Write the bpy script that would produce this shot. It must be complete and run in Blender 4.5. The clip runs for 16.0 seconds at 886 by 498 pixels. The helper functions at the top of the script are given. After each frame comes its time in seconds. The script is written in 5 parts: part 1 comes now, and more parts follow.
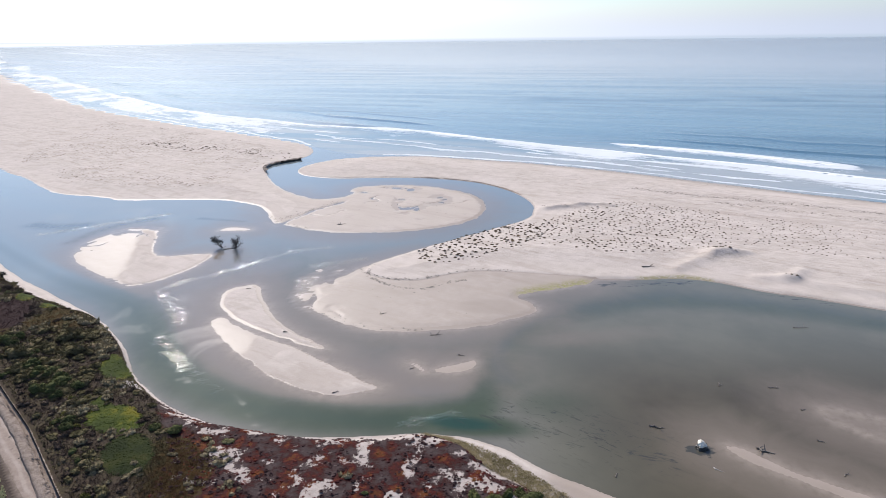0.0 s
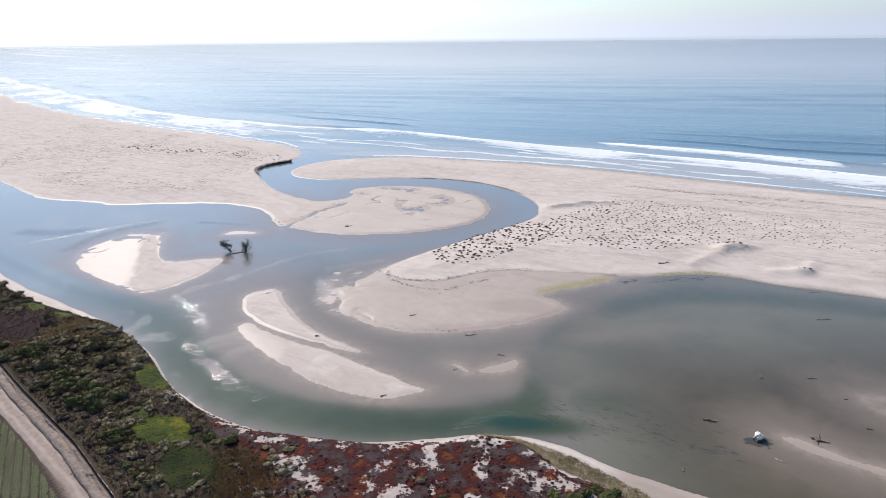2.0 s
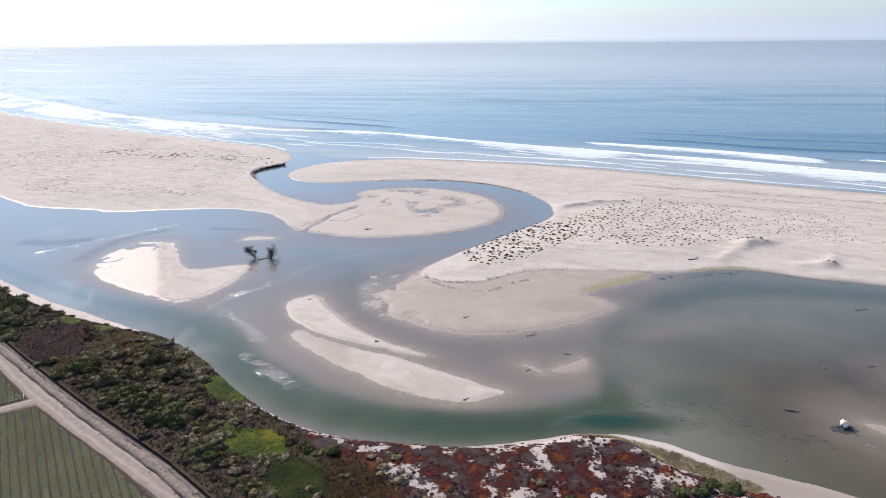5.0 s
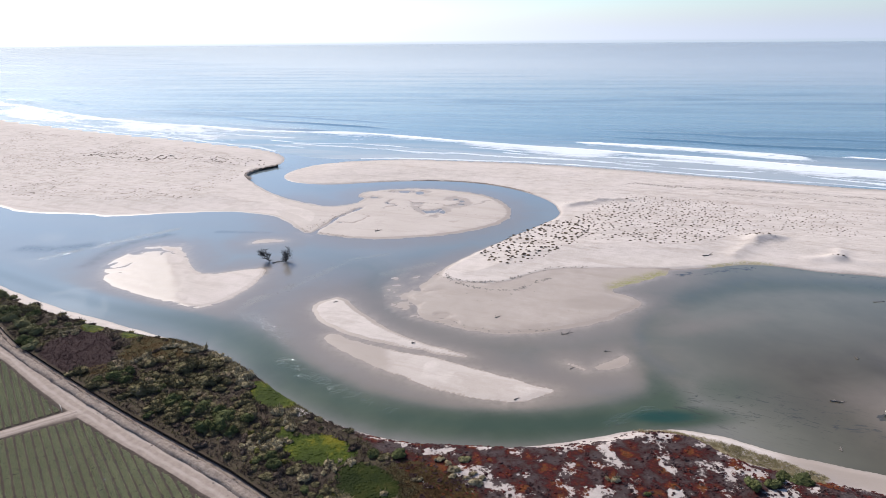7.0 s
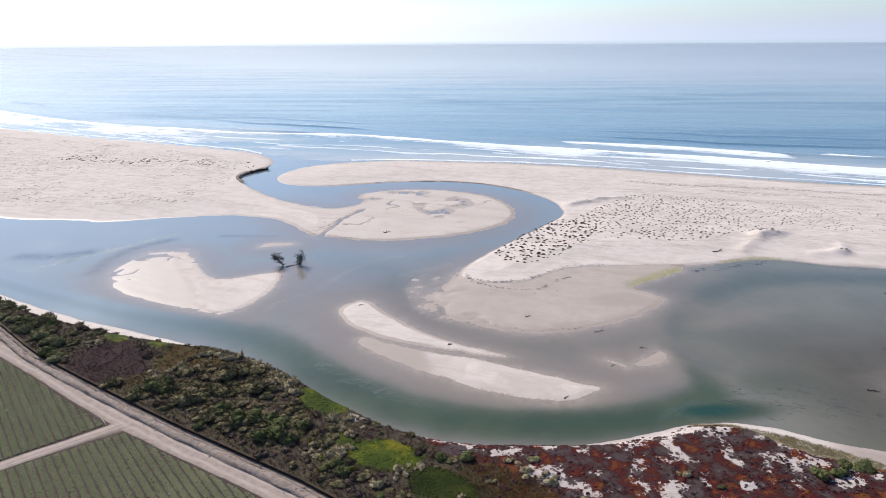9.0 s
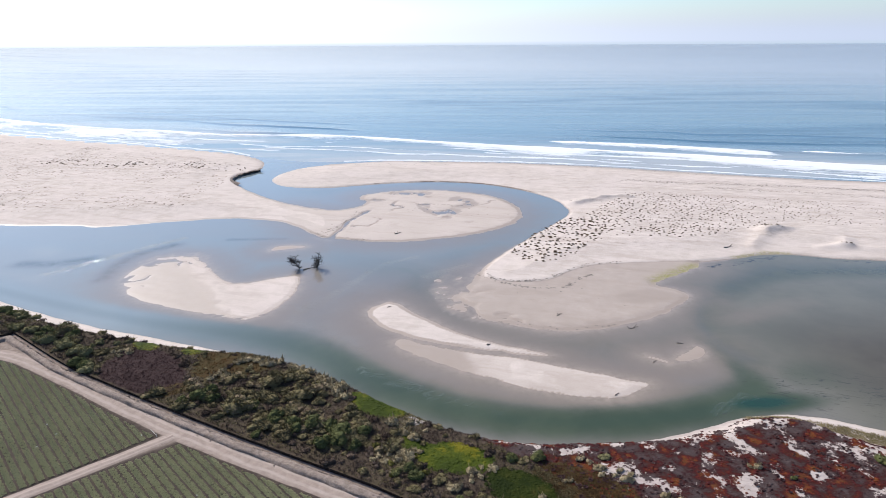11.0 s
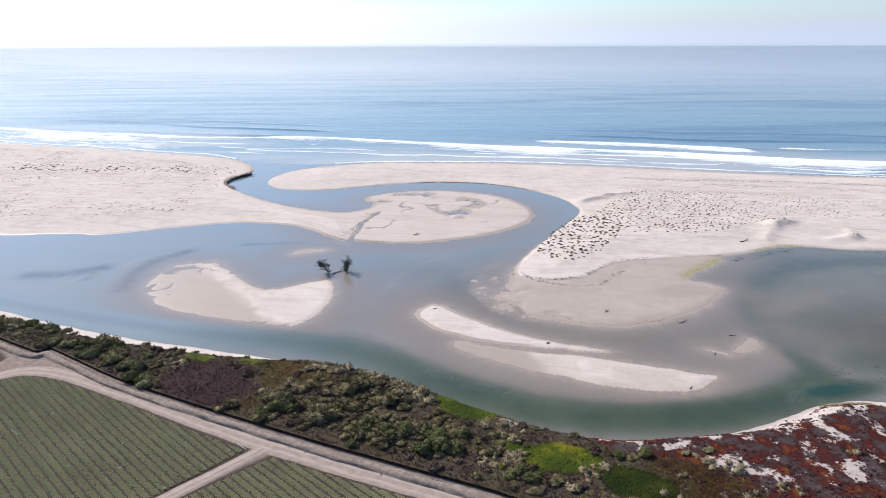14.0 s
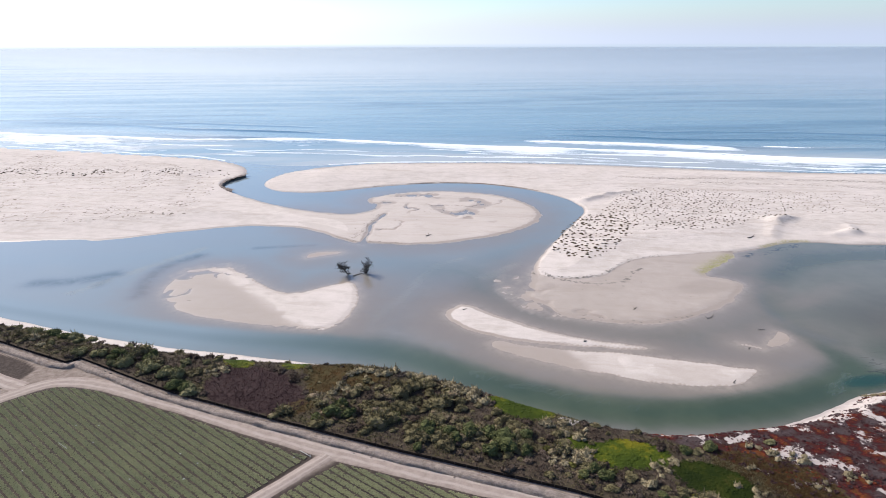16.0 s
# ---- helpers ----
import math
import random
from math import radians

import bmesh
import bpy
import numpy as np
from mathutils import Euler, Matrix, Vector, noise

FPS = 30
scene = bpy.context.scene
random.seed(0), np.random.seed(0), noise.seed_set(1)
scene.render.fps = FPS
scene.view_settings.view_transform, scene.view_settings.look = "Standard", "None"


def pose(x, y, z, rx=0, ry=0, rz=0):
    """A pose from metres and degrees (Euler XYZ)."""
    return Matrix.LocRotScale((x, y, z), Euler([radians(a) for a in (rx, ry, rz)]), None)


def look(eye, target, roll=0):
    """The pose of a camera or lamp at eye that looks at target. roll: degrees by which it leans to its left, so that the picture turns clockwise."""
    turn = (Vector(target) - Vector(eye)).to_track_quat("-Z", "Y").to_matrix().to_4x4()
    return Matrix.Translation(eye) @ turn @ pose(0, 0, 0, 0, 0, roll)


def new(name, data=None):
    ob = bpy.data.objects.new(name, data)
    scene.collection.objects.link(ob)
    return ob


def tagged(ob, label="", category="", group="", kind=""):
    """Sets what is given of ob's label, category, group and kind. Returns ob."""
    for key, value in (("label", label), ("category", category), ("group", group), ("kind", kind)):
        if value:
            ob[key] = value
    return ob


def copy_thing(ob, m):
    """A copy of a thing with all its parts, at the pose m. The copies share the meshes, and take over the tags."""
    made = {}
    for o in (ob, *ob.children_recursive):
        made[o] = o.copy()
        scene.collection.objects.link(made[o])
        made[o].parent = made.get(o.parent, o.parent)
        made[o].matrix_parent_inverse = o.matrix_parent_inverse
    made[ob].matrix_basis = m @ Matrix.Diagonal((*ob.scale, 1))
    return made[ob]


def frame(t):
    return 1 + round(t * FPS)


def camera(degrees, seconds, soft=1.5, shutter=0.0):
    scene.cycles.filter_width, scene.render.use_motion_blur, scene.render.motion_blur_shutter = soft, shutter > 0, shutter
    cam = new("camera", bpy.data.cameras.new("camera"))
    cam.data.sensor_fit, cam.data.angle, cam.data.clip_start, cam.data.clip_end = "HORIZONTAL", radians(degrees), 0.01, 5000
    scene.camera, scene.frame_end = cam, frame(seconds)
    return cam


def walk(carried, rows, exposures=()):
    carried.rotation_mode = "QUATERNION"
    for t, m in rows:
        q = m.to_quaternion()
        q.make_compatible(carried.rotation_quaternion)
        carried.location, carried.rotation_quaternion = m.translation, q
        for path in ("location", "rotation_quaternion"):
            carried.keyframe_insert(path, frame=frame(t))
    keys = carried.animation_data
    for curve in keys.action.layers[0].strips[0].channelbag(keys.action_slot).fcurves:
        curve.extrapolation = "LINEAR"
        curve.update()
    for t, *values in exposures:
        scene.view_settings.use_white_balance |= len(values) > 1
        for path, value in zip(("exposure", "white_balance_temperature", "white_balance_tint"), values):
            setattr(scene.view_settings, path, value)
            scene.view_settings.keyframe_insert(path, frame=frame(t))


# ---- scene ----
cam = camera(71.7, 16.0, soft=0.8)
PATH = [
    (0, (-2.491, 2.930, 103.833), (-2.554, 4.821, 103.184), -0.75),
    (0.5, (-8.459, 3.131, 103.793), (-8.507, 5.022, 103.144), -0.74),
    (1, (-14.874, 3.228, 103.620), (-14.896, 5.120, 102.972), -0.73),
    (1.5, (-20.748, 3.571, 103.461), (-20.738, 5.464, 102.814), -0.70),
    (2, (-27.060, 4.042, 103.385), (-27.016, 5.934, 102.738), -0.68),
    (2.5, (-33.162, 4.501, 103.415), (-33.089, 6.392, 102.768), -0.66),
    (3, (-39.651, 5.032, 103.312), (-39.556, 6.922, 102.666), -0.64),
    (3.5, (-45.398, 5.587, 103.275), (-45.284, 7.476, 102.629), -0.62),
    (4, (-51.791, 6.159, 103.377), (-51.657, 8.047, 102.732), -0.60),
    (6.5, (-81.835, 10.826, 103.006), (-81.574, 12.702, 102.364), -0.51),
    (7, (-87.728, 11.961, 102.768), (-87.446, 13.835, 102.126), -0.48),
    (7.5, (-93.594, 13.126, 102.868), (-93.289, 14.995, 102.227), -0.47),
    (8, (-99.763, 14.488, 102.606), (-99.429, 16.353, 101.965), -0.45),
    (8.5, (-105.602, 15.793, 102.625), (-105.240, 17.653, 101.985), -0.43),
    (9, (-111.654, 17.249, 102.606), (-111.264, 19.103, 101.966), -0.41),
    (11.5, (-140.608, 26.362, 101.810), (-140.095, 28.187, 101.173), -0.33),
    (12, (-146.130, 28.383, 101.687), (-145.595, 30.202, 101.051), -0.30),
    (12.5, (-152.135, 30.538, 101.370), (-151.576, 32.350, 100.735), -0.29),
    (13, (-157.836, 32.733, 101.120), (-157.253, 34.538, 100.485), -0.27),
    (13.5, (-163.553, 34.953, 101.053), (-162.947, 36.751, 100.419), -0.25),
    (14, (-169.160, 37.319, 100.879), (-168.528, 39.107, 100.245), -0.23),
    (14.5, (-174.728, 39.724, 100.783), (-174.073, 41.505, 100.149), -0.21),
    (15, (-180.201, 41.932, 100.606), (-179.521, 43.704, 99.974), -0.19),
    (15.5, (-185.683, 44.495, 100.582), (-184.980, 46.257, 99.950), -0.16),
    (16, (-191.008, 46.544, 100.607), (-190.283, 48.297, 99.975), -0.15),
]
EXPOSURE = 0.67
walk(cam, [(t, look(eye, target, roll)) for t, eye, target, roll in PATH], [(0.0, EXPOSURE - 0.13, 6500.0, 10.0), (8.0, EXPOSURE, 6500.0, 10.0), (16.0, EXPOSURE + 0.1, 6500.0, 10.0)])

# ---- sky and sun: a hazy bright afternoon, the sun high over the sea to the south-west ----
SUN_AZ, SUN_EL = -27.0, 39.0
world = bpy.data.worlds.new("sky")
scene.world = world
world.use_nodes = True
wn = world.node_tree
sky = wn.nodes.new("ShaderNodeTexSky")
sky.sky_type = "NISHITA"
sky.sun_disc = False
sky.sun_elevation, sky.sun_rotation = radians(SUN_EL), radians(SUN_AZ)
sky.altitude, sky.air_density, sky.dust_density, sky.ozone_density = 100, 1.0, 0.8, 2.0
back = wn.nodes["Background"]
cool = wn.nodes.new("ShaderNodeMix")
cool.data_type, cool.blend_type = "RGBA", "MULTIPLY"
cool.inputs[0].default_value, cool.inputs[7].default_value = 1.0, (0.87, 0.95, 1.10, 1)
wn.links.new(sky.outputs[0], cool.inputs[6])
wn.links.new(cool.outputs[2], back.inputs[0])
back.inputs[1].default_value = 0.092

sun_data = bpy.data.lights.new("sun", "SUN")
sun_data.energy, sun_data.angle, sun_data.color = 4.2, radians(0.53), (1.0, 0.935, 0.885)
sun = new("sun", sun_data)
sun.matrix_world = look((0, 0, 0), (math.sin(radians(-SUN_AZ)) * math.cos(radians(SUN_EL)), -math.cos(radians(SUN_AZ)) * math.cos(radians(SUN_EL)), -math.sin(radians(SUN_EL))))


# ---- materials ----
class Nodes:
    """A short way to wire a procedural material."""

    def __init__(self, name):
        self.mat = bpy.data.materials.new(name)
        self.mat.use_nodes = True
        self.tree = self.mat.node_tree
        self.bsdf = self.tree.nodes["Principled BSDF"]
        self.out = self.tree.nodes["Material Output"]

    def add(self, sort, **values):
        node = self.tree.nodes.new("ShaderNode" + sort)
        for key, value in values.items():
            if key == "op":
                node.operation = value
            elif key == "kind":
                node.data_type = value
            elif key == "clamp":
                node.use_clamp = value
        return node

    def put(self, socket, value):
        if isinstance(value, bpy.types.NodeSocket):
            self.tree.links.new(value, socket)
        else:
            socket.default_value = value

    def place(self):
        return self.add("NewGeometry").outputs["Position"]

    def attr(self, name):
        node = self.add("Attribute")
        node.attribute_name = name
        return node.outputs["Fac"]

    def mapped(self, turn, stretch):
        node = self.add("Mapping")
        self.put(node.inputs["Vector"], self.place())
        node.inputs["Rotation"].default_value = (0, 0, radians(turn))
        drawn = self.add("Mapping")
        self.put(drawn.inputs["Vector"], node.outputs[0])
        drawn.inputs["Scale"].default_value = stretch
        return drawn.outputs[0]

    def noise(self, scale, detail=4.0, rough=0.55, vector=None, warp=0.0):
        node = self.add("TexNoise")
        self.put(node.inputs["Vector"], vector or self.place())
        node.inputs["Scale"].default_value, node.inputs["Detail"].default_value = scale, detail
        node.inputs["Roughness"].default_value, node.inputs["Distortion"].default_value = rough, warp
        return node.outputs["Fac"]

    def math(self, op, a, b=0.0, clamp=False):
        node = self.add("Math", op=op, clamp=clamp)
        self.put(node.inputs[0], a)
        self.put(node.inputs[1], b)
        return node.outputs[0]

    def span(self, value, low, high, a=0.0, b=1.0):
        node = self.add("MapRange")
        node.interpolation_type = "SMOOTHSTEP"
        for n, v in enumerate((value, low, high, a, b)):
            self.put(node.inputs[n], v)
        return node.outputs[0]

    def mix(self, fac, a, b):
        node = self.add("Mix", kind="RGBA")
        for n, v in ((0, fac), (6, a), (7, b)):
            self.put(node.inputs[n], (*v, 1) if isinstance(v, tuple) else v)
        return node.outputs[2]

    def ramp(self, fac, stops):
        node = self.add("ValToRGB")
        self.put(node.inputs[0], fac)
        while len(node.color_ramp.elements) < len(stops):
            node.color_ramp.elements.new(0.5)
        for element, (at, colour) in zip(node.color_ramp.elements, stops):
            element.position, element.color = at, (*colour, 1)
        return node.outputs[0]

    def bump(self, height, strength, distance):
        node = self.add("Bump")
        self.put(node.inputs["Height"], height)
        node.inputs["Strength"].default_value, node.inputs["Distance"].default_value = strength, distance
        return node.outputs[0]

    def set(self, colour=None, rough=None, normal=None, gloss=None, ior=None):
        for key, value in (("Base Color", colour), ("Roughness", rough), ("Normal", normal), ("Specular IOR Level", gloss), ("IOR", ior)):
            if value is not None:
                self.put(self.bsdf.inputs[key], (*value, 1) if isinstance(value, tuple) else value)
        return self.mat


def ground_material():
    n = Nodes("ground")
    fine, mid, wide = n.noise(2.2, 6), n.noise(0.16, 5, 0.6), n.noise(0.03, 3)
    sand = n.mix(n.span(mid, 0.3, 0.7), (0.44, 0.384, 0.336), (0.52, 0.46, 0.408))
    sand = n.mix(n.span(wide, 0.35, 0.7, 0, 0.5), sand, (0.55, 0.485, 0.44))
    drifted = n.noise(0.05, 6, 0.62, n.mapped(32, (0.22, 1.6, 1.0)), 0.6)
    sand = n.mix(n.span(drifted, 0.5, 0.72, 0, 0.38), sand, (0.33, 0.275, 0.23))
    crest = n.noise(0.11, 8, 0.7, n.mapped(28, (0.35, 1.5, 1.0)), 0.4)
    sand = n.mix(n.span(crest, 0.52, 0.62, 0, 0.36), sand, (0.35, 0.295, 0.25))
    mottle = n.math("MULTIPLY", n.span(n.noise(0.24, 7, 0.72, n.mapped(24, (0.5, 1.5, 1.0))), 0.52, 0.66), n.attr("litter"))
    sand = n.mix(n.math("MULTIPLY", mottle, 0.7), sand, (0.25, 0.215, 0.18))
    speck = n.noise(0.9, 7, 0.75)
    sand = n.mix(n.math("MULTIPLY", n.span(speck, 0.58, 0.74), n.attr("litter")), sand, (0.20, 0.165, 0.135))
    sand = n.mix(n.span(fine, 0.3, 0.75, 0, 0.22), sand, (0.31, 0.265, 0.225))
    wet = n.attr("wet")
    damp = n.span(n.math("ADD", wet, n.math("MULTIPLY", n.math("SUBTRACT", mid, 0.5), 0.4)), 0.3, 0.72)
    sand = n.mix(n.math("MULTIPLY", damp, 0.8), sand, (0.25, 0.20, 0.158))
    sand = n.mix(n.math("MULTIPLY", n.attr("red"), n.span(n.noise(0.6, 6, 0.75), 0.3, 0.7, 0.25, 0.75)), sand, (0.285, 0.245, 0.228))
    # plant litter and mats on the bank
    blotch, small = n.noise(0.22, 6, 0.65), n.noise(1.4, 5, 0.7)
    litter = n.ramp(blotch, [(0.3, (0.042, 0.031, 0.022)), (0.45, (0.07, 0.052, 0.038)), (0.58, (0.06, 0.049, 0.028)), (0.75, (0.11, 0.083, 0.06))])
    litter = n.mix(n.span(small, 0.35, 0.7, 0, 0.7), litter, (0.042, 0.032, 0.023))
    green = n.mix(n.span(n.noise(0.35, 5, 0.6), 0.38, 0.62), (0.02, 0.03, 0.004), (0.042, 0.054, 0.006))
    green = n.mix(n.span(small, 0.4, 0.7, 0, 0.5), green, (0.02, 0.03, 0.006))
    red = n.ramp(n.span(n.noise(0.19, 4, 0.6), 0.32, 0.68), [(0.1, (0.055, 0.041, 0.039)), (0.45, (0.042, 0.024, 0.022)), (0.7, (0.040, 0.013, 0.011)), (0.86, (0.058, 0.016, 0.010)), (0.98, (0.09, 0.034, 0.013))])
    brown = n.mix(n.span(small, 0.35, 0.65), (0.024, 0.014, 0.014), (0.046, 0.029, 0.027))
    rust = n.mix(n.span(blotch, 0.35, 0.65), (0.068, 0.042, 0.017), (0.052, 0.044, 0.018))
    plants = litter
    edge = n.math("MULTIPLY", n.math("SUBTRACT", n.noise(0.5, 6, 0.7), 0.5), 1.6)
    for name, colour in (("red", red), ("brown", brown), ("rust", rust), ("green", green)):
        plants = n.mix(n.span(n.math("ADD", n.attr(name), edge), 0.35, 0.65), plants, colour)
    cover = n.span(n.math("ADD", n.attr("cover"), n.math("MULTIPLY", edge, 0.7)), 0.42, 0.58)
    gaps = n.span(n.math("ADD", n.math("ADD", n.attr("gaps"), n.math("MULTIPLY", edge, 0.7)), n.math("MULTIPLY", n.math("SUBTRACT", n.noise(1.5, 6, 0.8), 0.5), 1.5)), 0.47, 0.55)
    cover = n.math("MULTIPLY", cover, n.math("SUBTRACT", 1.0, gaps))
    colour = n.mix(cover, sand, plants)
    soil = n.mix(n.span(n.noise(0.5, 6, 0.7), 0.3, 0.7), (0.145, 0.112, 0.09), (0.245, 0.198, 0.164))
    colour = n.mix(n.span(n.math("ADD", n.attr("soil"), n.math("MULTIPLY", edge, 0.25)), 0.4, 0.6), colour, soil)
    tilled = n.mix(n.span(n.noise(0.9, 6, 0.7), 0.35, 0.65), (0.038, 0.029, 0.024), (0.066, 0.050, 0.041))
    colour = n.mix(n.attr("tilled"), colour, tilled)
    colour = n.mix(n.math("MULTIPLY", n.attr("slime"), n.span(n.noise(0.5, 5, 0.7), 0.35, 0.55)), colour, n.mix(n.span(small, 0.4, 0.6), (0.22, 0.20, 0.05), (0.30, 0.275, 0.15)))
    rough = n.mix(damp, (0.9, 0.9, 0.9), (0.5, 0.5, 0.5))
    relief = n.math("ADD", n.math("MULTIPLY", n.noise(1.1, 6, 0.65), 0.6), n.math("MULTIPLY", fine, 0.25))
    relief = n.math("ADD", relief, n.math("MULTIPLY", n.math("MULTIPLY", n.noise(0.2, 6, 0.62, n.mapped(24, (0.6, 1.3, 1.0))), n.attr("litter")), 4.5))
    split = n.add("SeparateXYZ")
    n.put(split.inputs[0], n.place())
    relief = n.math("MULTIPLY", relief, n.span(split.outputs[2], 0.3, 1.0, 0.12, 1.0))
    return n.set(colour, rough, n.bump(relief, 0.45, 0.4), n.math("ADD", 0.06, n.math("MULTIPLY", damp, 0.14)))


def water_material(name, sea):
    n = Nodes(name)
    deep = n.attr("deep")
    if sea:
        along = n.mapped(32, (0.35, 1.6, 1.0))
        streak = n.noise(0.006, 7, 0.66, n.mapped(16, (0.25, 1.8, 1.0)), 0.9)
        colour = n.mix(n.span(deep, 0.0, 1.0), (0.31, 0.325, 0.32), (0.057, 0.127, 0.17))
        colour = n.mix(n.span(streak, 0.40, 0.62, 0, 0.85), colour, (0.135, 0.22, 0.27))
        band = n.noise(0.0032, 7, 0.66, n.mapped(20, (0.3, 2.0, 1.0)), 1.0)
        colour = n.mix(n.math("MULTIPLY", n.span(band, 0.44, 0.6, 0, 0.9), deep), colour, (0.048, 0.115, 0.165))
        lace = n.math("ADD", n.math("MULTIPLY", n.noise(0.08, 7, 0.72, along, 1.2), 0.9), n.math("MULTIPLY", n.noise(0.3, 5, 0.75, n.mapped(30, (0.4, 1.4, 1.0)), 1.0), 0.5))
        lace = n.math("SUBTRACT", lace, 0.13)
        foam = n.span(n.math("ADD", lace, n.math("SUBTRACT", n.attr("foam"), 0.5)), 0.45, 0.66)
        colour = n.mix(foam, colour, (0.60, 0.63, 0.65))
        ripple = n.math("ADD", n.noise(0.12, 5, 0.6, n.mapped(28, (0.25, 1.3, 1.0))), n.math("MULTIPLY", n.noise(0.016, 3, 0.5, n.mapped(30, (0.25, 1.8, 1.0))), 2.6))
        ripple = n.math("MULTIPLY", ripple, n.math("SUBTRACT", 1.0, n.math("MULTIPLY", n.attr("far"), 0.985)))
        swept = n.mix(n.span(streak, 0.4, 0.65), (0.13, 0.13, 0.13), (0.26, 0.26, 0.26))
        swept = n.mix(n.span(deep, 0.1, 0.75), (0.2, 0.2, 0.2), swept)
        rough = n.mix(foam, n.mix(n.attr("far"), swept, (0.09, 0.09, 0.09)), (0.85, 0.85, 0.85))
        return n.set(colour, rough, n.bump(ripple, 0.17, 1.1), n.span(deep, 0.1, 0.75, 0.15, 0.5), 1.33)
    silt = n.mix(n.span(n.noise(0.018, 4, 0.6), 0.35, 0.65), (0.142, 0.131, 0.116), (0.176, 0.161, 0.142))
    silt = n.mix(n.attr("murk"), silt, n.mix(n.span(n.noise(0.02, 4, 0.6), 0.35, 0.65), (0.108, 0.105, 0.076), (0.136, 0.13, 0.095)))
    silt = n.mix(n.attr("brown"), silt, n.mix(n.span(n.noise(0.025, 4, 0.6), 0.35, 0.65), (0.056, 0.046, 0.026), (0.078, 0.065, 0.038)))
    silt = n.mix(n.span(n.noise(0.1, 6, 0.7, n.mapped(35, (0.5, 1.6, 1.0)), 1.2), 0.55, 0.75, 0, 0.16), silt, (0.062, 0.060, 0.042))
    teal = n.mix(n.span(n.noise(0.03, 4), 0.35, 0.65), (0.038, 0.052, 0.026), (0.056, 0.070, 0.036))
    # pale blue of the reflected sky, painted into the base colour
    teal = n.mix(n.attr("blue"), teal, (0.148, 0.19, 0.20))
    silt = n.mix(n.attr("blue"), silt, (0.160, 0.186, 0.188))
    drift = n.math("MULTIPLY", n.math("SUBTRACT", n.noise(0.045, 5, 0.6, None, 1.5), 0.5), 0.3)
    colour = n.mix(n.span(n.math("ADD", deep, drift), 0.2, 1.0), silt, teal)
    colour = n.mix(n.span(deep, 0.85, 1.4), colour, (0.012, 0.040, 0.023))
    colour = n.mix(n.math("MULTIPLY", n.attr("swirl"), n.span(n.noise(0.12, 5, 0.65, None, 1.0), 0.3, 0.6, 0.45, 1.0)), colour, (0.045, 0.068, 0.075))
    dash = n.math("MULTIPLY", n.attr("dash"), n.span(n.noise(0.5, 5, 0.7, n.mapped(38, (0.35, 1.5, 1.0)), 1.2), 0.56, 0.63))
    colour = n.mix(n.math("MULTIPLY", dash, 0.7), colour, (0.034, 0.034, 0.024))
    film = n.span(n.math("ADD", n.attr("shallow"), n.math("MULTIPLY", n.math("SUBTRACT", n.noise(0.07, 6, 0.62, None, 0.8), 0.5), 0.7)), 0.0, 1.2, 0, 0.75)
    colour = n.mix(film, colour, (0.182, 0.147, 0.112))
    colour = n.mix(n.math("MULTIPLY", n.attr("thin"), n.span(n.noise(0.35, 5, 0.65), 0.25, 0.6, 0.35, 1.0)), colour, (0.30, 0.245, 0.195))
    # dark weed, and the boulder's dark reflection painted into the water colour
    weed_and_reflection = n.span(n.math("ADD", n.attr("weed_and_reflection"), n.math("MULTIPLY", n.math("SUBTRACT", n.noise(0.22, 6, 0.7, n.mapped(8, (0.5, 1.5, 1.0)), 0.8), 0.5), 1.7)), 0.42, 0.6)
    colour = n.mix(n.math("MULTIPLY", weed_and_reflection, 0.8), colour, (0.035, 0.038, 0.032))
    sparkle = n.math("ADD", n.math("MULTIPLY", n.noise(0.9, 4, 0.75, n.mapped(-14, (0.45, 1.5, 1.0)), 0.5), 0.75), n.math("MULTIPLY", n.noise(0.16, 3, 0.6, n.mapped(-30, (0.6, 1.4, 1.0)), 0.5), 0.55))
    riffle = n.span(n.math("ADD", sparkle, n.math("MULTIPLY", n.math("SUBTRACT", n.attr("riffle"), 1.0), 0.42)), 0.60, 0.72)
    ripple = n.noise(0.9, 5, 0.6, n.mapped(30, (0.7, 1.5, 1.0)))
    chop = n.noise(1.9, 2, 0.6, n.mapped(-8, (0.85, 1.1, 1.0)))
    height = n.math("ADD", n.math("MULTIPLY", ripple, 0.12), n.math("MULTIPLY", n.math("MULTIPLY", chop, riffle), 1.0))
    calm = n.span(n.noise(0.03, 4, 0.6, None, 1.0), 0.5, 0.62, 0.05, 0.15)
    rough = n.mix(riffle, calm, (0.07, 0.07, 0.07))
    return n.set(colour, rough, n.bump(height, 0.3, 0.3), 0.6, 1.36)


def foliage_material(name, stops, rough=0.9, patchy=0.35, scale=0.13):
    n = Nodes(name)
    island = n.add("NewGeometry").outputs["Random Per Island"]
    each = n.add("ObjectInfo").outputs["Random"]
    own = n.math("ADD", n.math("MULTIPLY", island, 0.6), n.math("MULTIPLY", each, 0.4))
    patch = n.span(n.noise(scale, 4, 0.62), 0.33, 0.67)
    value = n.math("ADD", n.math("MULTIPLY", own, 1 - patchy), n.math("MULTIPLY", patch, patchy))
    colour = n.ramp(value, stops)
    return n.set(colour, rough, None, 0.04)


